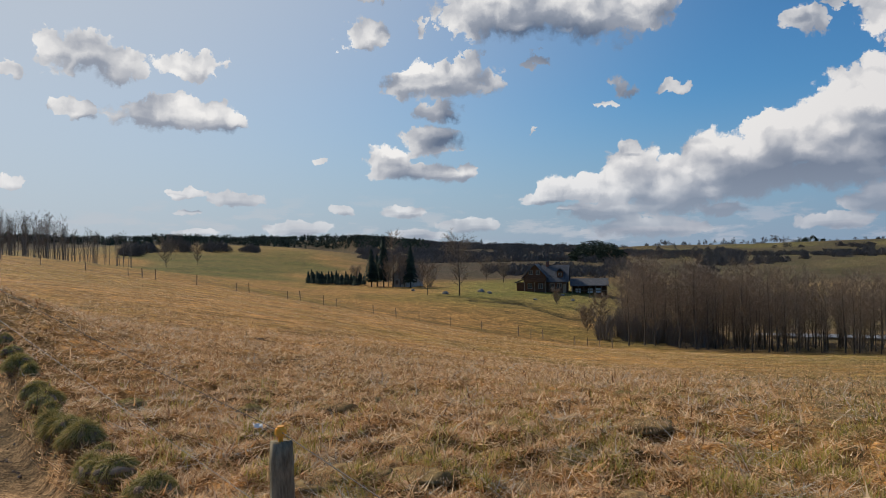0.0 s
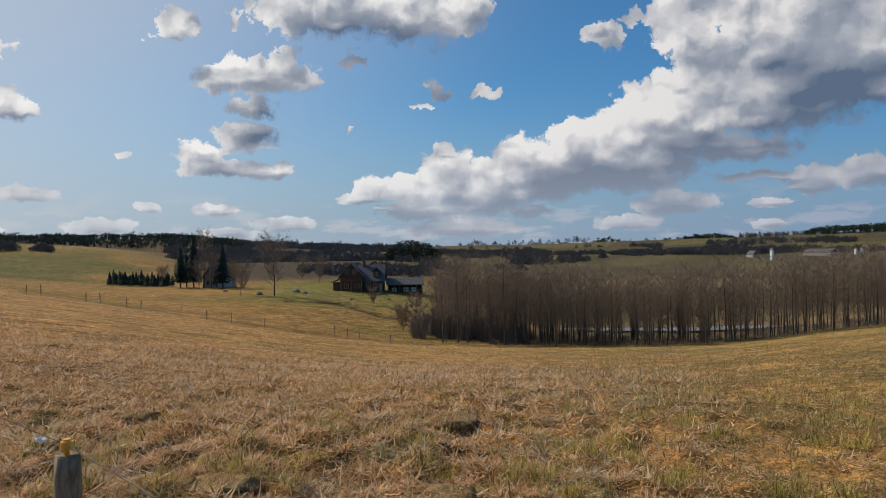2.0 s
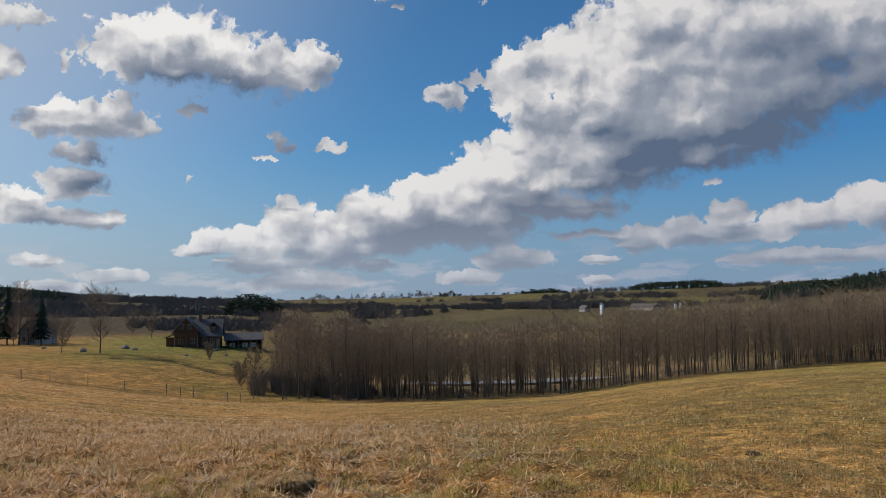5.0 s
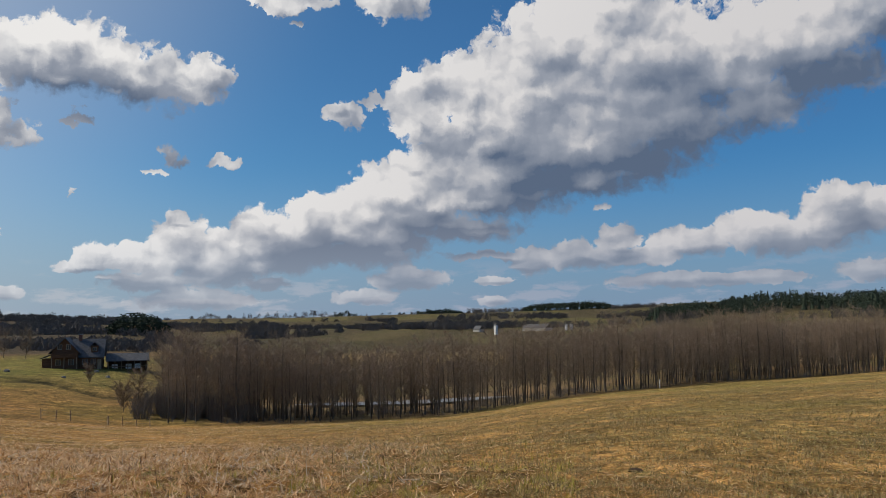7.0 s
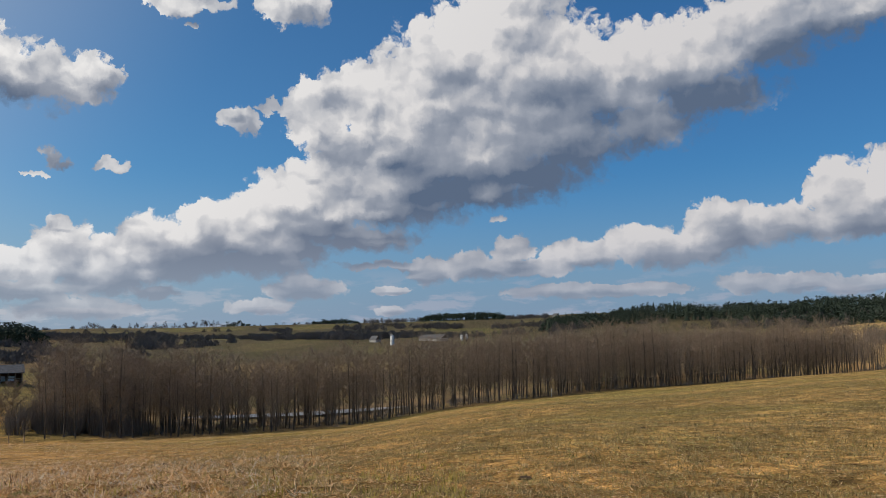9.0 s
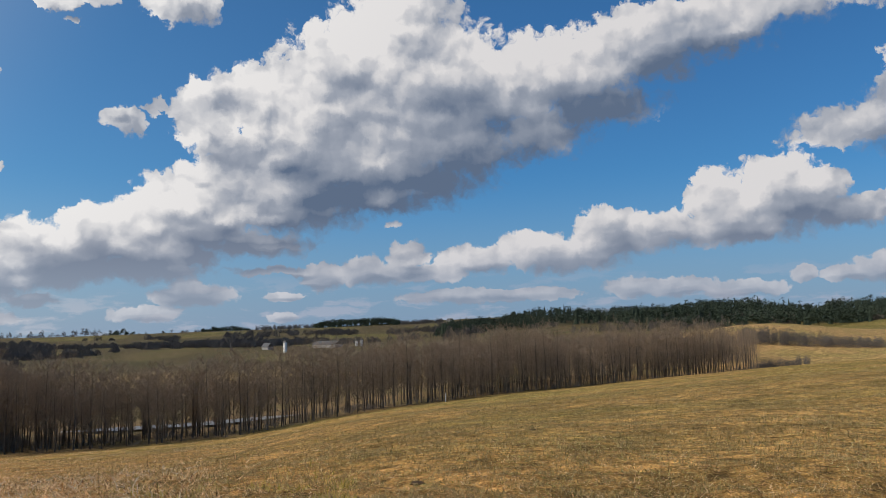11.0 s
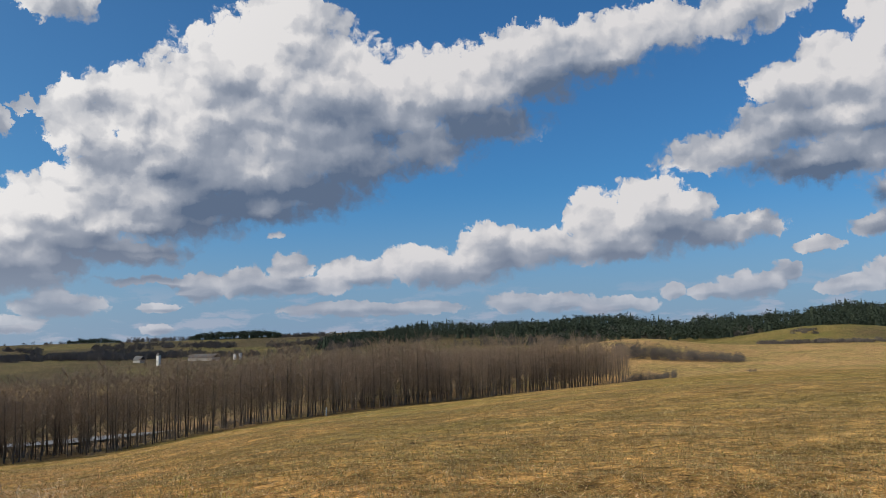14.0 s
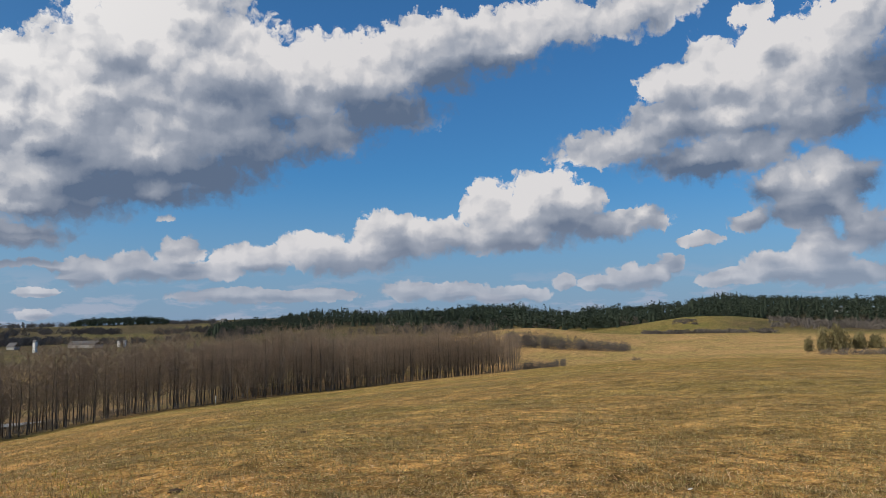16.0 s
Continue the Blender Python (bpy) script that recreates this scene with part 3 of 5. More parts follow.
def bare_tree(seed, tall, spread, first=0.3, limbs=26, twigs=24, trunk=0.011, rise=0.9, bark=None, twig=None):
    """Meshes of a leafless tree's trunk with limbs, and of its crown of twigs."""
    rng = random.Random(seed)
    v, f, tv, tf = [], [], [], []
    pts, lean = [], Vector((rng.uniform(-0.02, 0.02), rng.uniform(-0.02, 0.02), 0))
    for k in range(9):
        u = k / 8
        pts.append(Vector((lean.x * tall * u + 0.012 * tall * math.sin(u * 5 + seed), lean.y * tall * u + 0.01 * tall * math.cos(u * 4 + seed), tall * 0.97 * u - 0.25)))
    tube(v, f, pts, [tall * trunk * (1 - 0.9 * k / 8) for k in range(9)], 6)
    for n in range(limbs):
        u = first + (0.98 - first) * (n + rng.random()) / limbs
        k = min(int(u * 8), 7)
        base = pts[k].lerp(pts[k + 1], u * 8 - k)
        turn = n * 2.4 + rng.uniform(-0.5, 0.5)
        long = spread * (0.35 + 0.65 * math.sin(math.pi * min(1, (1 - u) / (1 - first) * 0.75 + 0.2))) * rng.uniform(0.7, 1.15)
        up = rise * rng.uniform(0.6, 1.3)
        out = Vector((math.cos(turn), math.sin(turn), up)).normalized()
        mid = base + out * long * 0.55
        end = mid + (out + Vector((rng.uniform(-0.3, 0.3), rng.uniform(-0.3, 0.3), 0.35))).normalized() * long * 0.5
        r = tall * trunk * 0.24 * (1.15 - u)
        tube(v, f, [base, mid, end], [r, r * 0.6, r * 0.2], 3)
        for q in range(twigs):
            s = rng.uniform(0.15, 1)
            at = base.lerp(mid, s / 0.5) if s < 0.5 else mid.lerp(end, (s - 0.5) / 0.5)
            way = (out * 0.6 + Vector((rng.gauss(0, 0.6), rng.gauss(0, 0.6), rng.gauss(0.35, 0.5)))).normalized()
            tip = at + way * long * rng.uniform(0.18, 0.5)
            blade(tv, tf, at, tip, 0.03, rng)
            fork = at.lerp(tip, rng.uniform(0.3, 0.7))
            blade(tv, tf, fork, fork + (way + Vector((rng.gauss(0, 0.6), rng.gauss(0, 0.6), rng.gauss(0.2, 0.5)))).normalized() * long * 0.3, 0.028, rng)
    return mesh_of("trunk", v, f, bark or BARK, True), mesh_of("crown", tv, np.array(tf), twig or TWIG)


def tree_thing(name, meshes, place, turn, size, label, group, category="tree"):
    root = new(name)
    root.empty_display_size = 0.3
    trunk, crown = meshes
    part("trunk", trunk, root)
    part("crown", crown, root)
    root.matrix_world = Matrix.LocRotScale(place, Euler((0, 0, turn)), (size,) * 3 if not isinstance(size, tuple) else size)
    return tagged(root, label, category, group)


def conifer(verts, faces, rng, x, y, z, tall, wide, tiers=7, spikes=7, shape=0.8):
    """Adds a spruce: tiers of drooping, ragged boughs round a stem."""
    for k in range(tiers):
        u = k / tiers
        r = wide * (1 - u) ** shape * rng.uniform(0.8, 1.15)
        top, low = z + tall * min(1, u + 2.2 / tiers), z + tall * (u * 0.96 + 0.03)
        c = len(verts)
        verts.append((x, y, top))
        turn = rng.random() * 6.3
        for s in range(spikes * 2):
            q = turn + math.pi * s / spikes
            rr = r * (rng.uniform(0.8, 1.2) if s % 2 else rng.uniform(0.6, 0.8))
            verts.append((x + rr * math.cos(q), y + rr * math.sin(q), low + (0 if s % 2 else tall * 0.05)))
        for s in range(spikes * 2):
            faces.append((c, c + 1 + s, c + 1 + (s + 1) % (spikes * 2)))


def pine(verts, faces, rng, x, y, z, tall, wide):
    """Adds a far pine or oak: a ragged, lumpy crown of foliage sprays over a thin stem."""
    k = len(verts)
    verts.extend(((x - 0.2, y, z), (x + 0.2, y, z), (x, y, z + tall * 0.8)))
    faces.append((k, k + 1, k + 2))
    lumps = [(x + rng.gauss(0, 0.35) * wide, y + rng.gauss(0, 0.35) * wide, z + tall * rng.uniform(0.45, 0.86), wide * rng.uniform(0.45, 0.8)) for n in range(4)]
    for n in range(34):
        a, b, c, r = lumps[n % 4]
        q, s = rng.random() * 6.3, rng.uniform(-0.5, 1)
        o = math.sqrt(1 - s * s) * r
        p = (a + o * math.cos(q), b + o * math.sin(q), c + s * r * 0.8)
        k, size = len(verts), r * 0.75
        for m in range(3):
            verts.append((p[0] + rng.uniform(-size, size), p[1] + rng.uniform(-size, size), p[2] + rng.uniform(-size, size) * 0.6))
        faces.append((k, k + 1, k + 2))


def brush(verts, faces, rng, x, y, z, tall, wide, stems=26, thick=0.12):
    """Adds a leafless bush: a fan of thin stems."""
    for s in range(stems):
        q, r = rng.random() * 6.3, wide * rng.random() ** 0.5
        base = Vector((x + 0.4 * r * math.cos(q), y + 0.4 * r * math.sin(q), z - 0.2))
        tip = Vector((x + r * math.cos(q), y + r * math.sin(q), z + tall * rng.uniform(0.55, 1.0) * (1 - 0.35 * (r / wide) ** 2)))
        blade(verts, faces, base, tip, wide * thick, rng)
        m = base.lerp(tip, rng.uniform(0.2, 0.6))
        blade(verts, faces, m, m + Vector((rng.gauss(0, 0.3) * wide, rng.gauss(0, 0.3) * wide, tall * rng.uniform(0.1, 0.4))), wide * thick * 0.8, rng)


def shrub(verts, faces, rng, x, y, z, tall, wide, sprays=80, size=0.17):
    """Adds a far leafless bush or tree: a dome of many small sprays of twigs with an uneven outline."""
    turn = [rng.uniform(0.75, 1.2) for n in range(6)]
    for n in range(sprays):
        q, s = rng.random() * 6.283, rng.random() ** 0.6
        r, u = wide * s * turn[int(q) % 6], rng.random() ** 0.8
        p = (x + r * math.cos(q), y + r * math.sin(q), z + tall * u * math.sqrt(max(0.06, 1 - 0.85 * s * s)))
        k, e = len(verts), wide * size * rng.uniform(0.6, 1.3)
        verts.extend(((p[0] - e * rng.random(), p[1] + e * rng.uniform(-1, 1), p[2] - e), (p[0] + e * rng.random(), p[1] + e * rng.uniform(-1, 1), p[2] - e * 0.6),
                      (p[0] + e * rng.uniform(-0.7, 0.7), p[1], p[2] + e * rng.uniform(0.5, 1.3))))
        faces.append((k, k + 1, k + 2))


def stuff(name, verts, faces, mat, label, category):
    return tagged(new(name, mesh_of(name, verts, np.array(faces), mat)), label, category, kind="stuff")


# ---- the alder grove along the field's foot ----
def field_edge(az):
    return float(np.interp(az, AZ_GRID, EDGE))


def grove():
    rng = random.Random(4)
    kinds = [bare_tree(10 + k, 12.0, 2.6 + 0.3 * (k % 3), 0.16 + 0.05 * (k % 4), 36, 27, 0.0105, 0.72) for k in range(7)]
    spots = []
    while len(spots) < 285:
        az = rng.uniform(12.2, 66)
        deep = rng.random() ** 1.4 * (24 if az > 17 else 16)
        d = field_edge(az) + 2.5 + deep
        x, y = polar(az, d)
        if rng.random() > min(1.0, d / 190 + 0.25) or any((x - a) ** 2 + (y - b) ** 2 < 2.2 for a, b in spots):
            continue
        spots.append((x, y))
        size = np.interp(az, (12, 20, 30, 40, 52, 60, 66), (0.9, 0.88, 0.84, 1.0, 1.12, 1.12, 0.93)) * rng.uniform(0.66, 1.16)
        tree_thing("tree", kinds[rng.randrange(7)], (x, y, ground_z(x, y)), rng.random() * 6.3, float(size),
                   "tall slender leafless alder at the field's lower edge", "alder grove")


grove()


def merged_trees(name, meshes, spots, label, category):
    """Many like trees joined into one mesh: (x, y, turn, size) each."""
    for which, mat_name in ((0, "trunks"), (1, "twigs")):
        V, F, count = [], [], 0
        data = []
        for pair in meshes:
            me = pair[which]
            co = np.empty(len(me.vertices) * 3, np.float32)
            me.vertices.foreach_get("co", co)
            me.calc_loop_triangles()
            tri = np.empty(len(me.loop_triangles) * 3, np.int32)
            me.loop_triangles.foreach_get("vertices", tri)
            data.append((co.reshape(-1, 3), tri.reshape(-1, 3)))
        for n, (x, y, turn, size) in enumerate(spots):
            co, tri = data[n % len(data)]
            c, s = math.cos(turn), math.sin(turn)
            p = co * size
            p = np.stack([p[:, 0] * c - p[:, 1] * s + x, p[:, 0] * s + p[:, 1] * c + y, p[:, 2] + ground_z(x, y)], 1)
            V.append(p)
            F.append(tri + count)
            count += len(p)
        tagged(new(name + "_" + mat_name, mesh_of(name, np.concatenate(V), np.concatenate(F), meshes[0][which].materials[0])), label, category, kind="stuff")


def grove_depth():
    rng = random.Random(8)
    kinds = [bare_tree(40 + k, 12.0, 2.8, 0.18, 26, 20, 0.0098, 0.8) for k in range(4)]
    spots = []
    for n in range(640):
        az = rng.uniform(12.8, 67)
        if 18 < az < 46 and rng.random() < 0.6:
            continue
        deep = 12 + rng.random() * np.interp(az, (12, 18, 24, 38, 48, 66), (26, 30, 16, 18, 60, 90))
        x, y = polar(az, field_edge(az) + deep)
        size = np.interp(az, (12, 20, 30, 40, 52, 60, 66), (0.9, 0.88, 0.82, 0.97, 1.08, 1.08, 0.9)) * rng.uniform(0.68, 1.12)
        spots.append((x, y, rng.random() * 6.3, float(size)))
    for n in range(230):  # the grove widens beyond the brow
        az = rng.uniform(45, 66.5)
        x, y = polar(az, field_edge(az) + rng.uniform(14, 95))
        spots.append((x, y, rng.random() * 6.3, rng.uniform(0.85, 1.1) * (1.05 if az < 62 else 0.9)))
    merged_trees("grove_depth", kinds, spots, "dense leafless alders deeper in the grove", "trees")
    v, f = [], []
    for n in range(620):  # undergrowth
        az = rng.uniform(11.8, 68)
        if az > 20 and n % 5:
            continue
        x, y = polar(az, field_edge(az) + rng.uniform(2, 40 if az < 22 else 18))
        brush(v, f, rng, x, y, ground_z(x, y), rng.uniform(0.8, 3.0), rng.uniform(0.6, 1.5), 18, 0.035)
    for n in range(46):  # thick bushes at the grove's near corner
        az = rng.uniform(11.0, 18)
        x, y = polar(az, field_edge(az) + rng.uniform(6, 34))
        brush(v, f, rng, x, y, ground_z(x, y), rng.uniform(3, 7), rng.uniform(1.4, 2.6), 110, 0.025)
    for n in range(240):  # sedge before the water
        az = rng.uniform(18, 42)
        x, y = polar(az, field_edge(az) + rng.uniform(14, 42))
        brush(v, f, rng, x, y, ground_z(x, y), rng.uniform(0.8, 2.3), rng.uniform(0.6, 1.6), 16, 0.05)
    stuff("undergrowth", v, f, BRUSH, "tangled leafless undergrowth between the alders", "bushes")
    v, f = [], []
    for n in range(900):  # reeds beyond the water
        az = rng.uniform(14, 52)
        x, y = polar(az, np.interp(az, (14, 30, 46, 52), (195, 205, 262, 270)) + rng.uniform(0, 90))
        brush(v, f, rng, x, y, ground_z(x, y), rng.uniform(1.2, 2.2), rng.uniform(0.8, 2.0), 8)
    stuff("reeds", v, f, simple("dry_reeds", (0.2, 0.15, 0.09), (0.4, 0.31, 0.2), 0.6, 0.9, 0.6), "dry straw-coloured reed bed along the far shore", "reeds")


grove_depth()


# ---- woods and scattered trees on the hills ----
def scatter(rng, count, az, d):
    for n in range(count):
        a, r = rng.uniform(*az), rng.uniform(*d)
        x, y = polar(a, r)
        yield x, y, ground_z(x, y)


def hill_woods():
    rng = random.Random(21)
    v, f = [], []
    for count, az, d, tall, spiky in (
            (2300, (-31, -1), (1080, 1420), (6, 12), 0.25), (120, (-7, -3), (1250, 1350), (9, 13), 0.2), (120, (-14, -10.5), (1280, 1350), (8, 12), 0.2),   # ridge on the left
            (150, (29.5, 32.6), (1330, 1400), (6, 8), 0.1), (520, (37, 43), (1290, 1400), (9, 14), 0.1), (40, (23.5, 25.2), (1330, 1390), (8, 12), 0.1),
            (520, (45.5, 53), (780, 960), (8, 14), 0.3), (1100, (50, 68), (800, 1100), (10, 17), 0.14), (1500, (58, 75), (700, 1000), (9, 16), 0.16),
            (1300, (71, 83), (820, 1250), (11, 18), 0.14), (2200, (78, 97), (830, 1200), (11, 18), 0.14), (110, (47, 49.5), (820, 880), (11, 15), 0.3)):
        for x, y, z in scatter(rng, count, az, d):
            side = math.degrees(math.atan2(x, y))
            swell = (0.9 + 0.5 * noise.noise((x / 45, y / 45, 1.5))) * min(1, 0.45 + min(side - az[0], az[1] - side) / 1.3)
            if rng.random() > spiky:
                pine(v, f, rng, x, y, z - 0.5, rng.uniform(*tall) * swell, rng.uniform(2.2, 3.4))
            else:
                conifer(v, f, rng, x, y, z - 0.5, rng.uniform(*tall) * swell, rng.uniform(2.0, 2.9), 5, 6, 0.7)
    stuff("pine_woods", v, f, NEEDLE, "dark evergreen pine and spruce woods on the far hills", "forest")
    v, f = [], []
    for count, az, d, tall, wide, gaps in (
            (900, (11, 28), (800, 1150), (3, 7), (3, 5), 0.0), (700, (19, 36), (760, 960), (3, 7), (3, 5), 0.0), (700, (31, 47), (780, 1150), (4, 8), (3, 5), 0.0),
            (460, (46, 70), (690, 800), (6, 11), (3, 4), 0.0), (1300, (-6, 12), (950, 1380), (4, 7), (3, 5), -0.25), (320, (52, 75), (690, 760), (6, 10), (2.5, 4), -0.1),
            (150, (-24, -19), (640, 720), (6, 9), (3, 5), -0.2), (120, (75.5, 84), (565, 600), (1.5, 3), (2, 3.5), 0.0), (260, (83.5, 91), (640, 780), (3, 6), (2, 4), -0.1),
            (160, (84, 96), (760, 860), (5, 9), (3, 5), -0.2), (14, (77.5, 79), (668, 690), (1.5, 2.5), (2, 3), -1),
            (160, (0, 32), (1330, 1420), (3, 6), (2, 4), 0.0), (80, (33, 37), (1300, 1400), (5, 9), (2, 4), -1), (90, (43, 46), (1250, 1350), (4, 8), (2, 4), -1),
            (110, (11, 19), (420, 520), (3, 6), (3, 5), 0.0), (560, (17, 36), (640, 780), (4, 8), (3, 5), 0.0), (160, (3, 12), (300, 430), (2, 4), (2, 3.5), 0.1), (800, (-6, 12), (520, 950), (3, 6), (3, 5), -0.12)):
        for x, y, z in scatter(rng, count, az, d):
            if noise.noise((x / 70, y / 70, 4.5)) + 0.4 * noise.noise((x / 22, y / 22, 2.5)) > gaps:
                shrub(v, f, rng, x, y, z, rng.uniform(*tall), rng.uniform(*wide))
    stuff("hill_scrub", v, f, HILL_BRUSH, "grey-brown leafless scrub and copses on the hillsides", "bushes")
    v, f = [], []
    for n in range(44):  # single crowns on the skyline
        az = rng.choice((1.5, 4.6, 7.9, 9.3, 15.5, 18.6, 20, 22)) + rng.uniform(-1.2, 1.2)
        x, y = polar(az, rng.uniform(1290, 1390))
        shrub(v, f, rng, x, y, ground_z(x, y) + 1.5, rng.uniform(6, 11), rng.uniform(2.5, 4.5), 70, 0.2)
    stuff("skyline_trees", v, f, HILL_BRUSH, "single round leafless trees along the far ridge", "trees")
    v, f = [], []
    for x, y, z in scatter(rng, 90, (8.9, 12.6), (570, 640)):
        tall = rng.uniform(16, 19) * (1 - 0.62 * abs((math.degrees(math.atan2(x, y)) - 10.8) / 1.9) ** 2.2)
        for share in (1.0, 0.6, 0.3):  # boughs down to the ground
            pine(v, f, rng, x, y, z - 1, tall * share, rng.uniform(2.2, 3.2))
    stuff("spruce_clump", v, f, NEEDLE, "dark dome of evergreens on the far slope", "trees")


hill_woods()


def left_wood():
    rng = random.Random(5)
    kinds = [bare_tree(70 + k, 11.0, 1.7, 0.2, 24, 12, 0.009, 1.6, PALE_BARK, PALE_BARK) for k in range(4)]
    for n in range(160):
        az = rng.uniform(-31, -25) if n < 125 else rng.uniform(-25, -20.8)
        x, y = polar(az, rng.uniform(255, 300))
        tree_thing("birch", kinds[n % 4], (x, y, ground_z(x, y) - 0.3), rng.random() * 6.3, rng.uniform(0.95, 1.4) * (1 if n < 125 else 0.75),
                   "thin pale leafless birch behind the brow of the field", "birch wood")
    v, f = [], []
    for x, y, z in scatter(rng, 70, (-21.6, -20.6), (400, 440)):
        shrub(v, f, rng, x, y, z, rng.uniform(3, 7), rng.uniform(1.8, 3), 120, 0.13)
    for az, half, tall in ((-20.0, 0.35, 6), (-18.3, 0.85, 9.5), (-15.8, 0.9, 6.5), (-13.4, 0.5, 4)):
        for x, y, z in scatter(rng, 26, (az - half, az + half), (430, 452)):
            off = (math.degrees(math.atan2(x, y)) - az) / half
            shrub(v, f, rng, x, y, z, tall * (1 - 0.5 * off * off) * rng.uniform(0.7, 1.1), rng.uniform(2, 3), 120, 0.13)
    stuff("copse", v, f, HILL_BRUSH, "dark leafless copse at the green field's end", "bushes")


left_wood()


# ---- trees round the farm ----
def farm_trees():
    rng = random.Random(3)
    for az, d, tall, wide in ((-5.1, 216, 10.2, 2.7), (-4.25, 220, 13.6, 3.2), (-2.35, 214, 11.0, 2.9), (-4.7, 226, 9, 2.6)):
        x, y = polar(az, d)
        v, f, tv, tf = [], [], [], []
        conifer(v, f, rng, 0, 0, 0.9, tall - 0.9, wide, 16, 9)
        tube(tv, tf, [Vector((0, 0, -0.3)), Vector((0, 0, tall * 0.6)), Vector((0, 0, tall * 0.98))], [0.2, 0.12, 0.02], 7)
        tree_thing("spruce", (mesh_of("trunk", tv, tf, BARK, True), mesh_of("crown", v, np.array(f), NEEDLE)), (x, y, ground_z(x, y)), 0, 1.0,
                   "tall dark green spruce beside the old cottage", "spruces by the cottage")
    for az, d, tall, wide, first in ((-1.15, 168, 5.8, 3.0, 0.22), (1.05, 167, 11.4, 4.2, 0.2), (-3.6, 216, 15.0, 2.6, 0.3), (-3.1, 213, 9.0, 2.4, 0.2), (-2.8, 216, 8, 2.2, 0.2), (-3.9, 212, 7, 2.2, 0.15), (-1.7, 220, 7, 2.4, 0.2), (7.9, 160, 3.2, 1.3, 0.2), (10.0, 126, 3.8, 1.6, 0.15),
                                     (10.9, 121, 6.5, 1.8, 0.2), (4.2, 240, 7, 3, 0.2), (3.0, 250, 7, 3, 0.2), (-6.2, 236, 5, 2.2, 0.15), (-18.9, 300, 9.5, 4.2, 0.15), (-16.9, 330, 8, 3.2, 0.2)):
        x, y = polar(az, d)
        tree_thing("tree", bare_tree(int(100 + az * 7 + d), tall, wide, first, 40, 44, 0.014, 0.75), (x, y, ground_z(x, y)), rng.random() * 6, 1.0,
                   "spreading leafless tree standing alone in the meadow", "meadow trees")
    for n in range(34):  # young pines in a hedge
        az = -9.6 + 4.0 * (n + rng.random()) / 34
        x, y = polar(az, rng.uniform(226, 238))
        v, f, tv, tf = [], [], [], []
        tall = rng.uniform(2.6, 4.2)
        conifer(v, f, rng, 0, 0, 0.1, tall, rng.uniform(0.9, 1.3), 7, 6)
        tube(tv, tf, [Vector((0, 0, -0.2)), Vector((0, 0, tall * 0.9))], [0.06, 0.02], 5)
        tree_thing("young_pine", (mesh_of("trunk", tv, tf, BARK, True), mesh_of("crown", v, np.array(f), NEEDLE)), (x, y, ground_z(x, y)), 0, 1.0,
                   "small dark green pine in a young hedge", "young pines")
    for az, d, tall, wide in ((85.7, 338, 6.5, 2.6), (86.6, 340, 10, 3.8), (87.5, 343, 11.5, 4.2), (88.6, 350, 7.5, 3.5), (89.6, 352, 6.5, 3.5), (90.6, 350, 7, 3.5), (92, 352, 6.5, 3.5)):
        x, y = polar(az, d)
        trunk = bare_tree(int(az * 9), tall, wide, 0.08, 40, 4, 0.012, 0.8, PALE_BARK, WILLOW)[0]
        v, f = [], []
        for n in range(7):  # billows of fine twigs
            q, r = rng.random() * 6.3, wide * 0.6 * rng.random()
            shrub(v, f, rng, r * math.cos(q), r * math.sin(q), 0.2, tall * rng.uniform(0.6, 1.0), wide * rng.uniform(0.45, 0.65), 170, 0.2)
        tree_thing("willow", (trunk, mesh_of("crown", v, np.array(f), WILLOW)), (x, y, ground_z(x, y)), 0, 1.0, "bushy yellow-green willow beyond the dry meadow", "willows")
    v, f = [], []
    for x, y, z in scatter(rng, 60, (86.4, 93), (316, 324)):
        shrub(v, f, rng, x, y, z, rng.uniform(1.6, 2.6), rng.uniform(1, 1.8), 130, 0.12)
    for x, y, z in scatter(rng, 240, (66.0, 74.4), (372, 394)):  # row under the dry hill
        shrub(v, f, rng, x, y, z, rng.uniform(5.0, 8.0) * (1 - 0.5 * (math.degrees(math.atan2(x, y)) - 66.5) / 8), rng.uniform(1.2, 1.8), 110, 0.14)
    for x, y, z in scatter(rng, 40, (66.5, 70), (258, 268)):
        brush(v, f, rng, x, y, z, rng.uniform(2, 5), rng.uniform(0.8, 1.5), 60, 0.035)
    for x, y, z in scatter(rng, 3, (74.6, 75.1), (284, 288)):
        brush(v, f, rng, x, y, z, 1.8, 1.3, 16)
    stuff("hedgerow", v, f, BRUSH, "low brown leafless hedgerow along the meadow", "bushes")


farm_trees()


# ---- the farm ----
def solid(bm, lo, hi):
    m = Matrix.Translation([(a + b) / 2 for a, b in zip(lo, hi)]) @ Matrix.Diagonal([b - a for a, b in zip(lo, hi)] + [1])
    bmesh.ops.create_cube(bm, size=1, matrix=m)


def prism(bm, outline, y0, y1):
    """A body of the upright outline [(x, z), ...] from y0 to y1."""
    a = [bm.verts.new((x, y0, z)) for x, z in outline]
    b = [bm.verts.new((x, y1, z)) for x, z in outline]
    bm.faces.new(a)
    bm.faces.new(b[::-1])
    for k in range(len(a)):
        n = (k + 1) % len(a)
        bm.faces.new((a[n], a[k], b[k], b[n]))


def baked(name, build, mat):
    bm = bmesh.new()
    build(bm)
    bmesh.ops.recalc_face_normals(bm, faces=bm.faces)
    me = bpy.data.meshes.new(name)
    bm.to_mesh(me)
    bm.free()
    me.materials.append(mat)
    return me


def boxes(name, mat, *pairs):
    return baked(name, lambda bm: [solid(bm, lo, hi) for lo, hi in pairs], mat)


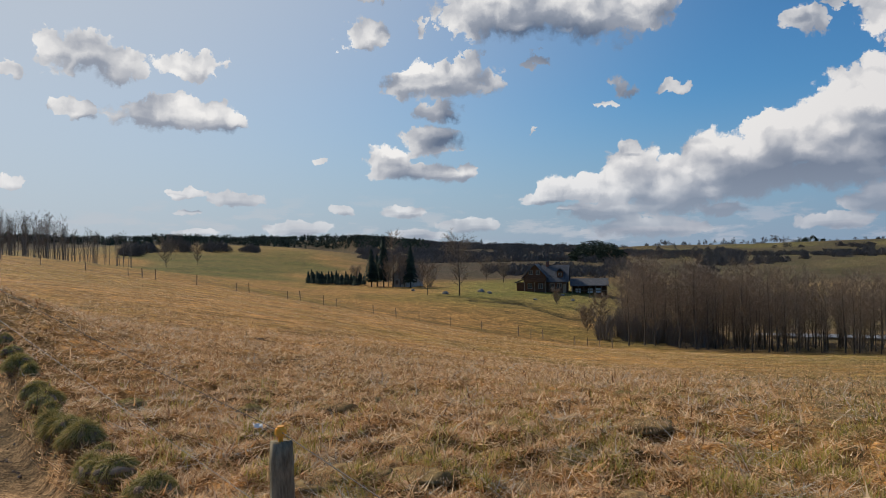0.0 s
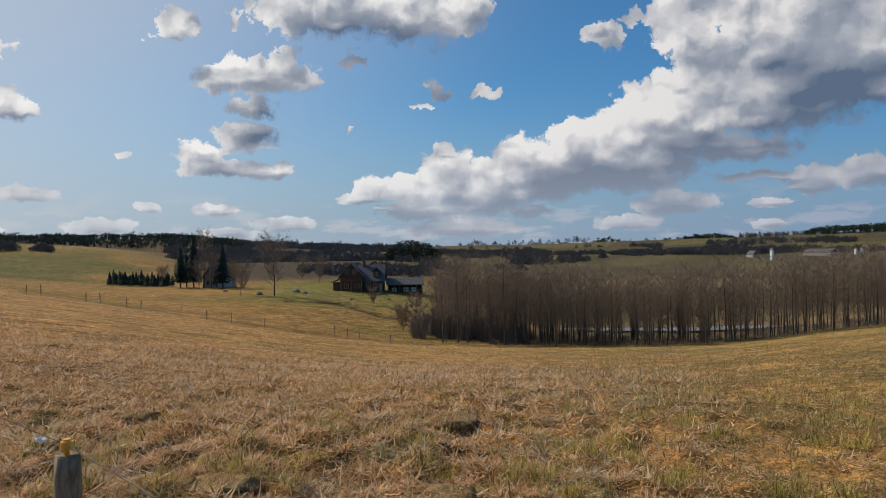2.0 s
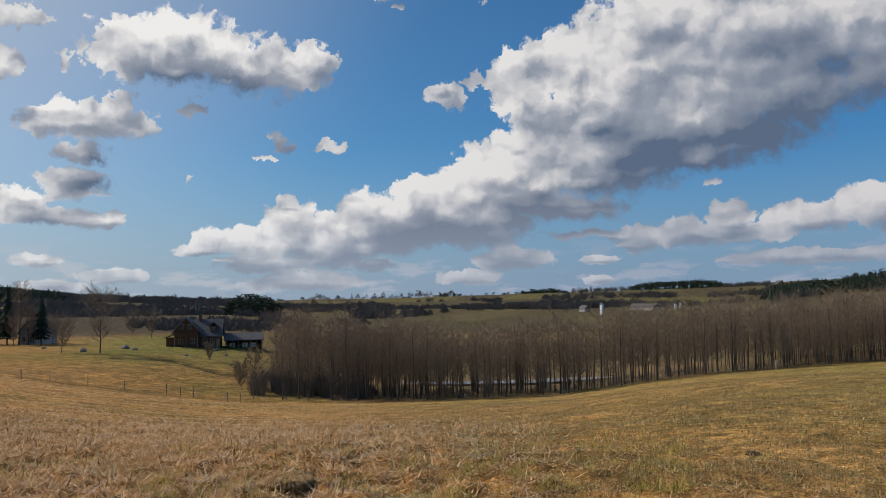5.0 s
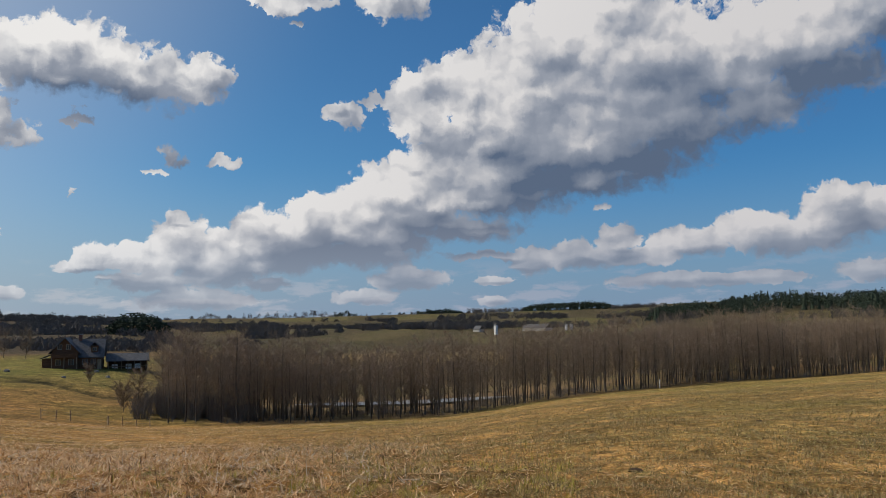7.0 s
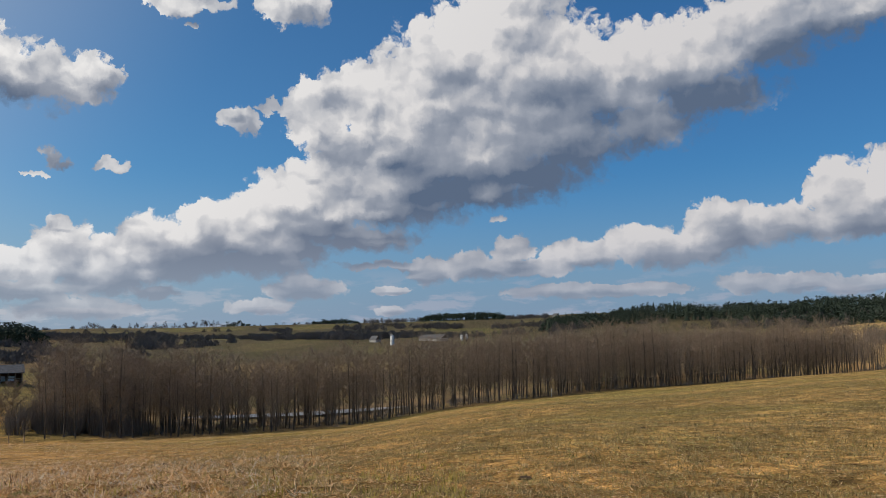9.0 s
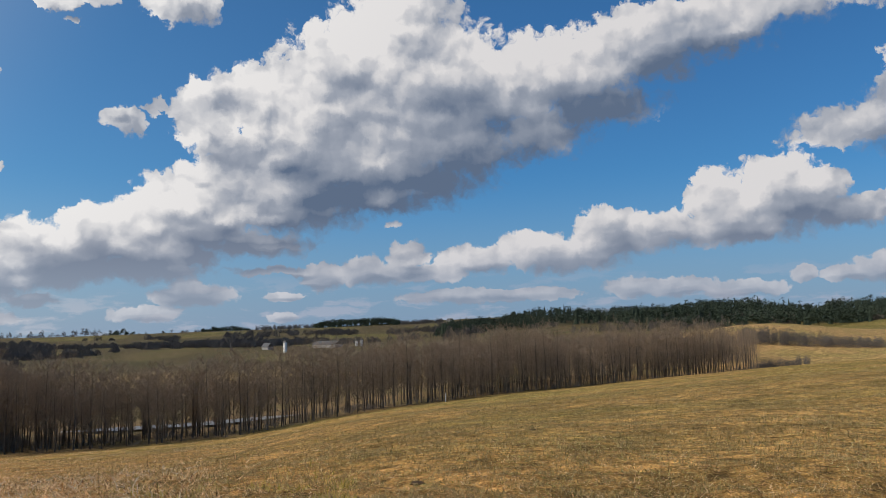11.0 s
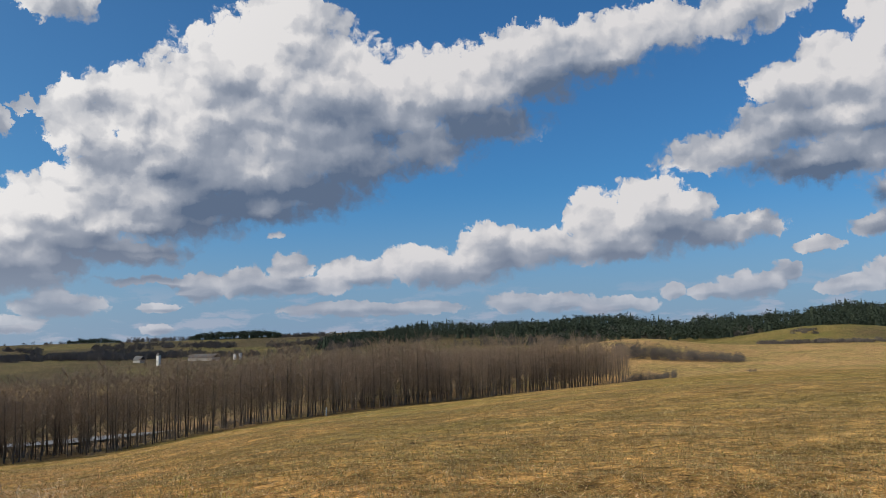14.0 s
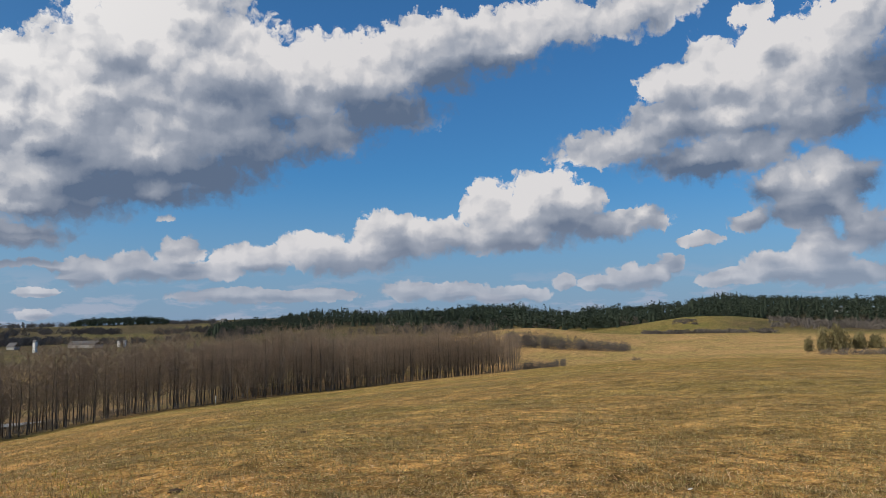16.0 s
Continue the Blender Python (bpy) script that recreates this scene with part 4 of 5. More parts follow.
LOG_WALL = simple("weathered_boards", (0.07, 0.036, 0.022), (0.2, 0.1, 0.055), 3.0, 0.85, 0, 0.5, 0.2, (0.3, 0.3, 6))
SLATE = simple("grey_roofing", (0.06, 0.06, 0.065), (0.13, 0.13, 0.135), 2.0, 0.7, 0, 0.4, 0.3)
PLASTER = simple("pale_plaster", (0.3, 0.29, 0.27), (0.5, 0.48, 0.45), 1.5, 0.9, 0, 0.2, 0.2)
PAINTED = simple("white_paint", (0.66, 0.65, 0.62), (0.8, 0.79, 0.77), 2.0, 0.6, 0, 0.1, 0.3)
FRAME = simple("faded_window_paint", (0.22, 0.2, 0.17), (0.38, 0.35, 0.31), 3.0, 0.7)
BRICK = simple("chimney_brick", (0.16, 0.07, 0.05), (0.3, 0.14, 0.1), 5.0, 0.9, 0, 0.4, 0.1)
FENCE_WOOD = simple("grey_fence_wood", (0.2, 0.14, 0.09), (0.46, 0.34, 0.23), 7.0, 0.9, 0, 0.6, 0.1, (1, 1, 0.25))
STEEL = simple("dull_wire", (0.14, 0.12, 0.1), (0.3, 0.27, 0.23), 30.0, 0.5, 0, 0, 0.5)
ROCK = simple("pale_fieldstone", (0.14, 0.13, 0.11), (0.3, 0.28, 0.25), 2.0, 0.9, 0, 0.6, 0.2)


def pane_material():
    m, t, b = material("window_glass", 0.08, 0.6)
    b.inputs["Base Color"].default_value = (0.05, 0.06, 0.07, 1)
    return m


PANE = pane_material()


def window(parent, x, y, z, w, h):
    f = part("window", boxes("window", FRAME, ((x, y - 0.06, z), (x + w, y + 0.02, z + 0.09)), ((x, y - 0.06, z + h - 0.09), (x + w, y + 0.02, z + h)),
                             ((x, y - 0.06, z + 0.09), (x + 0.09, y + 0.02, z + h - 0.09)), ((x + w - 0.09, y - 0.06, z + 0.09), (x + w, y + 0.02, z + h - 0.09)),
                             ((x + w / 2 - 0.03, y - 0.05, z + 0.09), (x + w / 2 + 0.03, y + 0.02, z + h - 0.09))), parent, "pale-framed window")
    part("pane", boxes("pane", PANE, ((x + 0.09, y - 0.02, z + 0.09), (x + w - 0.09, y + 0.01, z + h - 0.09))), f)


def roof_slab(x0, x1, y0, y1, axis, low, high, over=0.5, thick=0.16, hip=0.0):
    """Two pitched slabs over a box; axis is the way of the ridge. hip: share of the gable that is hipped."""
    def build(bm):
        if axis == "y":
            m = (x0 + x1) / 2
            s = (high - low) / (m - x0)
            for a, b in ((x0 - over, m), (x1 + over, m)):
                e = low - over * s
                prism(bm, [(a, e), (b, high), (b, high + thick), (a, e + thick)], y0 - over, y1 + over)
        else:
            m = (y0 + y1) / 2
            s = (high - low) / (m - y0)
            for a, b in ((y0 - over, m), (y1 + over, m)):
                e = low - over * s
                v = [bm.verts.new(p) for p in ((x0 - over, a, e), (x1 + over, a, e), (x1 + over, b, high), (x0 - over, b, high),
                                               (x0 - over, a, e + thick), (x1 + over, a, e + thick), (x1 + over, b, high + thick), (x0 - over, b, high + thick))]
                for q in ((0, 1, 2, 3), (7, 6, 5, 4), (0, 4, 5, 1), (1, 5, 6, 2), (2, 6, 7, 3), (3, 7, 4, 0)):
                    bm.faces.new([v[k] for k in q])
    return baked("roof", build, SLATE)


def stand(name, az, d, label, category, turn=0.0, sink=0.0):
    """An Empty on the ground, turned to face the camera's place, then by turn degrees."""
    root = new(name)
    x, y = polar(az, d)
    root.matrix_world = pose(x, y, ground_z(x, y) - sink, 0, 0, -az + turn)
    return tagged(root, label, category)


def farmhouse():
    h = stand("farmhouse", 7.0, 195, "dark wooden farmhouse with a grey gabled roof and brick chimney", "house", -6, 0.2)
    # front gable wing
    part("wall", baked("wall", lambda bm: prism(bm, [(-4.2, -0.4), (0.9, -0.4), (0.9, 3.9), (-1.65, 6.6), (-4.2, 3.9)], -3.2, 4.0), LOG_WALL), h)
    part("roof", roof_slab(-4.2, 0.9, -3.2, 4.0, "y", 3.9, 6.6, 0.6), h, "grey pitched roof over the front gable")
    # long wing behind
    part("wall", baked("wall", lambda bm: prism(bm, [(0.9, -0.4), (5.6, -0.4), (5.6, 2.9), (0.9, 2.9)], -2.0, 4.6), LOG_WALL), h)
    part("gable", baked("gable", lambda bm: [bm.faces.new([bm.verts.new(p) for p in q]) for q in (((5.6, -2.0, 2.9), (5.6, 4.6, 2.9), (5.6, 1.3, 6.2)),)], LOG_WALL), h)
    part("roof", roof_slab(0.0, 5.6, -2.0, 4.6, "x", 2.9, 6.2, 0.55), h, "long grey roof slope")
    chimney = part("chimney", boxes("chimney", BRICK, ((0.6, 0.9, 5.6), (1.3, 1.6, 7.3))), h, "short brick chimney")
    part("chimney_cap", boxes("chimney_cap", PLASTER, ((0.5, 0.8, 7.3), (1.4, 1.7, 7.42))), chimney)
    dormer = part("dormer", boxes("dormer", LOG_WALL, ((3.4, -1.6, 3.4), (4.8, 0.6, 4.9))), h, "small roof dormer")
    part("dormer_roof", roof_slab(3.4, 4.8, -1.6, 0.6, "y", 4.9, 5.6, 0.25, 0.1), dormer)
    # porch on the left, annex on the right
    porch = part("porch", boxes("porch", LOG_WALL, ((-6.1, -2.4, -0.4), (-4.2, 2.2, 2.3))), h, "lean-to of brown boards")
    part("porch_roof", baked("porch_roof", lambda bm: prism(bm, [(-6.5, 2.25), (-4.2, 3.2), (-4.2, 3.34), (-6.5, 2.39)], -2.8, 2.6), SLATE), porch)
    part("balcony", boxes("balcony", LOG_WALL, ((-4.2, -4.2, 2.5), (0.9, -3.2, 2.65)), ((-4.2, -4.2, 2.65), (0.9, -4.12, 3.4))), h, "wooden balcony under the gable")
    for x in (-4.1, -1.7, 0.75):
        part("post", boxes("post", FENCE_WOOD, ((x, -4.2, -0.4), (x + 0.14, -4.06, 2.5))), h)
    for x, z, w, hh in ((-3.1, 4.2, 0.95, 1.1), (-1.4, 4.2, 0.95, 1.1), (-3.4, 0.9, 1.1, 1.3), (-0.9, 0.9, 1.1, 1.3)):
        window(h, x, -3.22, z, w, hh)
    for x in (1.7, 3.4):
        window(h, x, -2.02, 0.9, 1.1, 1.2)
    window(h, 3.7, -1.62, 3.75, 0.8, 0.8)
    part("door", boxes("door", FENCE_WOOD, ((4.7, -2.05, -0.1), (5.5, -1.99, 1.95))), h, "plain board door")

    b = stand("barn", 10.15, 197, "low open-sided barn with a long grey roof", "barn", 3, 0.2)
    part("roof", roof_slab(-4.1, 4.1, -2.6, 2.8, "x", 2.3, 3.7, 0.4, 0.14), b)
    part("back_wall", boxes("back_wall", LOG_WALL, ((-4.1, 2.65, -0.4), (4.1, 2.8, 2.4))), b)
    for x in (-4.1, 3.95):
        part("side_wall", boxes("side_wall", LOG_WALL, ((x, -0.4, -0.4), (x + 0.15, 2.65, 2.4))), b)
    for k in range(7):
        x = -4.1 + k * 1.34
        part("post", boxes("post", FENCE_WOOD, ((x, -2.6, -0.4), (x + 0.16, -2.44, 2.3))), b)
        if k < 6:
            part("rail", boxes("rail", FENCE_WOOD, ((x + 0.16, -2.56, 0.9), (x + 1.34, -2.5, 1.05))), b)
    part("beam", boxes("beam", FENCE_WOOD, ((-4.1, -2.62, 2.14), (4.2, -2.46, 2.32))), b)
    for k, x in enumerate((-2.6, 0.3, 2.1)):
        s = stand("stack", 10.15, 197, "pale wrapped bale stored in the open barn", "bale")
        s.matrix_world = b.matrix_world @ pose(x, 0.2, 0.35)
        part("wrap", boxes("wrap", PAINTED, ((-0.6, -0.5, 0), (0.6, 0.5, 1.05))), s)

    c = stand("cottage", -2.55, 224, "small pale cottage half hidden by spruces", "house", -38, 0.2)
    part("wall", baked("wall", lambda bm: prism(bm, [(-2.3, -0.4), (2.3, -0.4), (2.3, 3.2), (0, 6.0), (-2.3, 3.2)], -3.5, 4.0), PLASTER), c)
    part("roof", roof_slab(-2.3, 2.3, -3.5, 4.0, "y", 3.2, 6.0, 0.4), c)
    for x in (-1.5, 0.5):
        window(c, x, -3.52, 0.9, 0.9, 1.2)
    window(c, -0.45, -3.52, 3.5, 0.9, 1.0)


farmhouse()


def far_farm():
    """White buildings of a farm across the lake."""
    for az, d, w, dep, tall, ridge, label, mat in (
            (33.8, 700, 7, 6, 2.8, 5.6, "small white house with a grey roof across the lake", PLASTER),
            (35.0, 640, 2.2, 2.2, 8.5, 9.4, "narrow white silo tower across the lake", PAINTED),
            (37.9, 700, 26, 9, 3.2, 6.0, "long low farm shed with a white end", PLASTER),
            (39.9, 690, 1.6, 1.6, 5.2, 5.8, "slim white silo beside the farm shed", PAINTED),
            (40.25, 690, 1.6, 1.6, 5.6, 6.2, "slim white silo beside the farm shed", PAINTED),
            (87.8, 960, 14, 8, 3.0, 5.5, "pale barn at the edge of the dark wood", PAINTED),
            (46.5, 1240, 9, 7, 3.0, 6.0, "small pale house on the far ridge", PLASTER)):
        name = "silo" if "silo" in label else "farm_building"
        b = stand(name, az, d, label, "silo" if name == "silo" else "building", -42, 0.5)
        part("wall", baked("wall", lambda bm: prism(bm, [(-w / 2, -1), (w / 2, -1), (w / 2, tall), (-w / 2, tall)], -dep / 2, dep / 2), mat), b)
        part("roof", roof_slab(-w / 2, w / 2, -dep / 2, dep / 2, "x", tall, ridge, 0.3, 0.2), b)


far_farm()


def boulders():
    rng = random.Random(12)
    for az, d, r in ((0.1, 172, 0.7), (3.2, 178, 0.55), (2.6, 182, 0.8), (-2.2, 190, 0.5), (9.0, 176, 0.45), (8.3, 186, 0.5), (6.4, 168, 0.4)):
        bm = bmesh.new()
        bmesh.ops.create_icosphere(bm, subdivisions=2, radius=r)
        for v in bm.verts:
            v.co *= 1 + 0.3 * noise.noise(v.co * (1.3 / r) + Vector((az, d, 0)))
            v.co.z *= 0.7
        me = bpy.data.meshes.new("boulder")
        bm.to_mesh(me)
        bm.free()
        me.materials.append(ROCK)
        x, y = polar(az, d)
        ob = new("boulder", me)
        ob.location = (x, y, ground_z(x, y) + r * 0.25)
        tagged(ob, "pale rounded fieldstone lying in the meadow", "boulder", "boulders")


boulders()


# ---- fences ----
def rod(name, mat, points, r, sides=6):
    v, f = [], []
    tube(v, f, [Vector(p) for p in points], [r] * len(points), sides)
    return mesh_of(name, v, f, mat, True)


def far_fence():
    rng = random.Random(9)
    root = tagged(new("pasture_fence"), "row of thin weathered wooden posts strung with wire across the pasture", "fence")
    tops = []
    az = -29.5
    while az < 12.5:
        d = 110 + 1.5 * math.sin(az * 0.4)
        x, y = polar(az, d)
        z = ground_z(x, y)
        tall, lean = rng.uniform(0.95, 1.35), rng.uniform(-0.08, 0.08)
        part("post", rod("post", FENCE_WOOD, [(x, y, z - 0.3), (x + lean * 0.5, y, z + tall * 0.5), (x + lean, y, z + tall)], rng.uniform(0.05, 0.075), 6), root)
        tops.append((x + lean * 0.8, y - 0.07, z + tall * 0.8))
        az += rng.choice((0.85, 1.6, 2.2, 2.6))
    part("wire", rod("wire", STEEL, tops, 0.006, 4), root)
    part("wire", rod("wire", STEEL, [(x, y, z - 0.45) for x, y, z in tops], 0.006, 4), root)


far_fence()


def near_fence():
    root = tagged(new("wire_fence"), "stout grey wooden post with an orange insulator and sagging wires", "fence")
    v, f = [], []
    rng = random.Random(2)
    rings = 14
    x, y, top = -0.82, 4.24, 0.76
    base = ground_z(x, y) - 0.4
    for k in range(rings + 2):
        u = min(k, rings) / rings
        r = 0.061 * (1.04 - 0.06 * u) * (0 if k == rings + 1 else 0.93 if k == rings else 1)
        for s in range(18):
            q = 2 * math.pi * s / 18
            dent = 1 + 0.05 * math.sin(3 * q + 1) + 0.02 * rng.uniform(-1, 1)
            v.append((x + 0.01 * (1 - u) + r * dent * math.cos(q), y + r * dent * math.sin(q), base + (top - base) * u + (0.004 * math.sin(5 * q) if k >= rings else 0)))
    for k in range(rings + 1):
        for s in range(18):
            a, b = k * 18 + s, k * 18 + (s + 1) % 18
            f.append((a, b, b + 18, a + 18))
    part("post", mesh_of("post", v, f, simple("mossy_post_wood", (0.08, 0.066, 0.045), (0.38, 0.31, 0.21), 16.0, 0.95, 0, 1.0, 0.1, (1, 1, 0.22)), True), root, "thick grey round timber post")
    orange = simple("orange_plastic", (0.8, 0.33, 0.015), (0.95, 0.48, 0.03), 8, 0.35, 0, 0, 0.5)
    bm = bmesh.new()
    for dz, r, h in ((0.014, 0.013, 0.03), (0.034, 0.024, 0.012), (0.046, 0.031, 0.014), (0.06, 0.03, 0.014), (0.072, 0.02, 0.012)):
        bmesh.ops.create_cone(bm, cap_ends=True, segments=16, radius1=r, radius2=r * 0.92, depth=h, matrix=Matrix.Translation((x, y, top + dz)))
    me = bpy.data.meshes.new("insulator")
    bm.to_mesh(me)
    bm.free()
    me.materials.append(orange)
    part("insulator", me, root, "orange plastic ring insulator")
    a, far = Vector((x, y, top + 0.05)), Vector((-9.4, 13.1, 2.75))
    dark = simple("rusty_wire", (0.05, 0.04, 0.035), (0.16, 0.12, 0.09), 40, 0.7, 0, 0, 0.3)

    def sag(p, q, n, drop):
        return [p.lerp(q, k / n) - Vector((0, 0, drop * 4 * (k / n) * (1 - k / n))) for k in range(n + 1)]

    line = sag(a, far, 24, 0.1)
    part("wire", rod("wire", dark, line, 0.0022, 5), root, "rusty twisted wire")
    part("wire", rod("wire", dark, sag(a, Vector((1.3, 0.5, 0.72)), 8, 0.02), 0.0026, 5), root, "rusty twisted wire")
    part("wire", rod("wire", STEEL, sag(Vector((x, y - 0.05, 0.4)), Vector((-9.4, 13.1, 2.6)), 20, 0.05), 0.002, 5), root, "pale bare wire")
    v, f = [], []
    for k in range(3, 150):  # short barbs along the wire
        p = a.lerp(far, k / 150) - Vector((0, 0, 0.1 * 4 * (k / 150) * (1 - k / 150)))
        blade(v, f, p - Vector((0.008, 0.006, 0.006)), p + Vector((0.008, 0.007, 0.009)), 0.007, rng)
    tagged(part("barbing", mesh_of("barbing", v, np.array(f), dark), root), kind="stuff")
    bm = bmesh.new()
    bmesh.ops.create_grid(bm, x_segments=5, y_segments=4, size=0.024)
    for w in bm.verts:
        w.co.z += 0.02 * noise.noise(w.co * 40 + Vector((3, 1, 0)))
    bmesh.ops.solidify(bm, geom=bm.faces[:], thickness=0.004)
    me = bpy.data.meshes.new("tag")
    bm.to_mesh(me)
    bm.free()
    me.materials.append(PAINTED)
    tag = part("tag", me, root, "crumpled white plastic strip on the wire")
    tag.matrix_basis = Matrix.Translation(a.lerp(far, 0.017) - Vector((0, 0, 0.03))) @ Euler((0.35, 0.25, 0.4)).to_matrix().to_4x4()
    part("post", rod("post", FENCE_WOOD, [(-9.4, 13.1, ground_z(-9.4, 13.1) - 0.3), (-9.4, 13.1, 2.85)], 0.06, 10), root, "thick grey round timber post")
    marker = tagged(new("marker_post", rod("marker_post", PAINTED, [(0, 0, -0.3), (0.12, 0, 1.7)], 0.09, 8)), "short pale marker post at the edge of the grove", "post")
    mx, my = polar(46.05, field_edge(46.05) - 1)
    marker.location = (mx, my, ground_z(mx, my))


near_fence()


# ---- grass, straw and soil close to the path ----
def blades(name, count, seed, mat, near, far, span, long, width, lift, keep, label, category="grass"):
    """Flattened dry blades scattered over the field, denser close by. keep(x, y, d, rng) gives each one's chance."""
    g = np.random.default_rng(seed)
    d = np.exp(g.uniform(np.log(near), np.log(far), count))
    az = np.radians(g.uniform(*span, count))
    x, y = d * np.sin(az), d * np.cos(az)
    ok = g.random(count) < keep(x, y, d)
    x, y, d = x[ok], y[ok], d[ok]
    n = len(x)
    z = height(x, y)
    turn = g.uniform(0, 2 * np.pi, n)
    rise = np.radians(np.clip(g.gamma(2.0, lift / 2.0, n), 2, 85))
    size = g.uniform(*long, n) * (1 + d / 45)
    w = width * (1 + d / 12) * g.uniform(0.6, 1.3, n)
    way = np.stack([np.cos(turn) * np.cos(rise), np.sin(turn) * np.cos(rise), np.sin(rise)], 1)
    side = np.stack([-np.sin(turn), np.cos(turn), g.uniform(-0.4, 0.4, n)], 1)
    base = np.stack([x, y, z + g.uniform(-0.005, 0.03, n)], 1)
    tip = base + way * size[:, None]
    v = np.stack([base - side * w[:, None] / 2, base + side * w[:, None] / 2, tip], 1).reshape(-1, 3)
    tagged(new(name, mesh_of(name, v, np.arange(3 * n).reshape(-1, 3), mat)), label, category, kind="stuff")


def patch(x, y, s, seed):
    """Soft patches between 0 and 1, about s metres wide."""
    a = np.sin(x / s * 2.1 + seed + 1.7 * np.sin(y / s * 1.3 + seed * 2)) * np.sin(y / s * 1.9 + 0.6 * seed + 1.3 * np.sin(x / s * 1.1))
    b = np.sin(x / s * 5.3 + seed * 3 + np.sin(y / s * 4.1)) * np.sin(y / s * 4.7 - seed)
    return np.clip(0.5 + 0.42 * a + 0.22 * b, 0, 1)


def greener(x, y):
    """The field turns greener to the right and lower down."""
    az, d = np.degrees(np.arctan2(x, y)), np.hypot(x, y)
    return np.clip((az - 12) / 30, 0, 1) * np.clip((d - 3) / 9, 0, 1)


def on_grass(x, y):
    return (bank_side(x, y) < 0.25).astype(float)


blades("straw", 760000, 1, STRAW, 2.4, 110, (-34, 95), (0.03, 0.11), 0.0046, 13,
       lambda x, y, d: on_grass(x, y) * (0.3 + 0.7 * patch(x, y, 0.6, 1)) * (1 - 0.97 * greener(x, y)), "flattened straw-coloured stubble grass covering the field")
blades("loose_straw", 300000, 14, STRAW, 2.4, 34, (-34, 34), (0.05, 0.15), 0.0092, 20,
       lambda x, y, d: on_grass(x, y) * (0.15 + 0.85 * patch(x, y, 0.3, 3)) * np.clip((34 - np.degrees(np.arctan2(x, y))) / 26, 0, 1) * np.clip((34 - d) / 20, 0, 1), "loose pale straw strewn over the thatch")
blades("grass_tufts", 330000, 2, TUFT, 2.4, 110, (-34, 95), (0.03, 0.085), 0.0056, 20,
       lambda x, y, d: on_grass(x, y) * np.clip(np.clip(patch(x, y, 0.9, 4) * 1.9 - 0.95, 0, 1) * np.clip((14 - d) / 8, 0, 1) + 0.75 * greener(x, y) * (0.3 + 0.7 * patch(x, y, 3, 6)), 0, 1), "yellow-green tufts of new grass between the straw")
blades("turf_tufts", 170000, 12, FRESH, 2.8, 13, (-34, 40), (0.04, 0.12), 0.006, 42,
       lambda x, y, d: on_grass(x, y) * np.clip((patch(x, y, 0.42, 9) - 0.6) * 6, 0, 1) * np.clip((13 - d) / 7, 0, 1), "upright tufts of greenish grass in the rough turf")
MOWN = straw_material("mown_grass", [(0.17, 0.13, 0.05), (0.27, 0.205, 0.085), (0.37, 0.275, 0.125), (0.47, 0.35, 0.18)])
blades("mown_turf", 620000, 22, MOWN, 4.0, 70, (4, 95), (0.02, 0.055), 0.0042, 55,
       lambda x, y, d: on_grass(x, y) * np.clip((patch(x, y, 0.22, 5) + patch(x, y, 0.7, 8) - 0.75) * 2.2, 0, 1) * np.clip(greener(x, y) * 2 + 0.1, 0, 1), "short dense mown grass in small clumps")
PALE = straw_material("bleached_stems", [(0.3, 0.25, 0.18), (0.5, 0.43, 0.33), (0.62, 0.56, 0.45)], 0.1)
blades("bleached_stems", 46000, 3, PALE, 3.0, 24, (-34, 30), (0.1, 0.34), 0.005, 14,
       lambda x, y, d: on_grass(x, y) * np.clip((patch(x, y, 0.5, 7) - 0.66) * 6, 0, 1), "long bleached dead stems lying on the grass")
STALK = simple("dry_weed_stalks", (0.06, 0.045, 0.03), (0.2, 0.14, 0.09), 2.0, 0.9, 0.7)
blades("weed_stalks", 420, 5, STALK, 9, 80, (-34, 40), (0.15, 0.4), 0.004, 65,
       lambda x, y, d: on_grass(x, y) * (patch(x, y, 5, 2) > 0.45) * 0.6, "thin upright dry weed stalks", "weeds")


def tussock(x, y, r, tall, seed, mat, label, group, under=None, count=2000):
    """A mound of earth and roots with a shock of blades."""
    rng = random.Random(seed)
    root = new("tussock")
    bm = bmesh.new()
    bmesh.ops.create_icosphere(bm, subdivisions=3, radius=r)
    for v in bm.verts:
        v.co *= 1 + 0.35 * noise.noise(v.co * (2.2 / r) + Vector((seed, 0, 0)))
        v.co.z = v.co.z * tall / r * 0.5
    me = bpy.data.meshes.new("mound")
    bm.to_mesh(me)
    bm.free()
    me.materials.append(under or SOIL)
    me.polygons.foreach_set("use_smooth", np.full(len(me.polygons), True))
    part("mound", me, root)
    v, f = [], []
    for k in range(count):
        q, s = rng.random() * 6.3, rng.random() ** 0.5
        base = Vector((r * s * math.cos(q), r * s * math.sin(q), tall * 0.62 * math.sqrt(max(0, 1 - s * s)) * 0.9))
        out = Vector((math.cos(q) * s, math.sin(q) * s, rng.uniform(-0.3, 1.0 - 0.4 * s))).normalized()
        out = (out + Vector((rng.gauss(0, 0.45), rng.gauss(0, 0.45), rng.gauss(0, 0.35)))).normalized()
        mid = base + out * tall * rng.uniform(0.12, 0.45)
        blade(v, f, base, mid + Vector((0, 0, -0.08 * s)), 0.006, rng)
    part("grass", mesh_of("grass", v, np.array(f), mat), root)
    root.location = (x, y, ground_z(x, y))
    return tagged(root, label, "grass tussock", group)


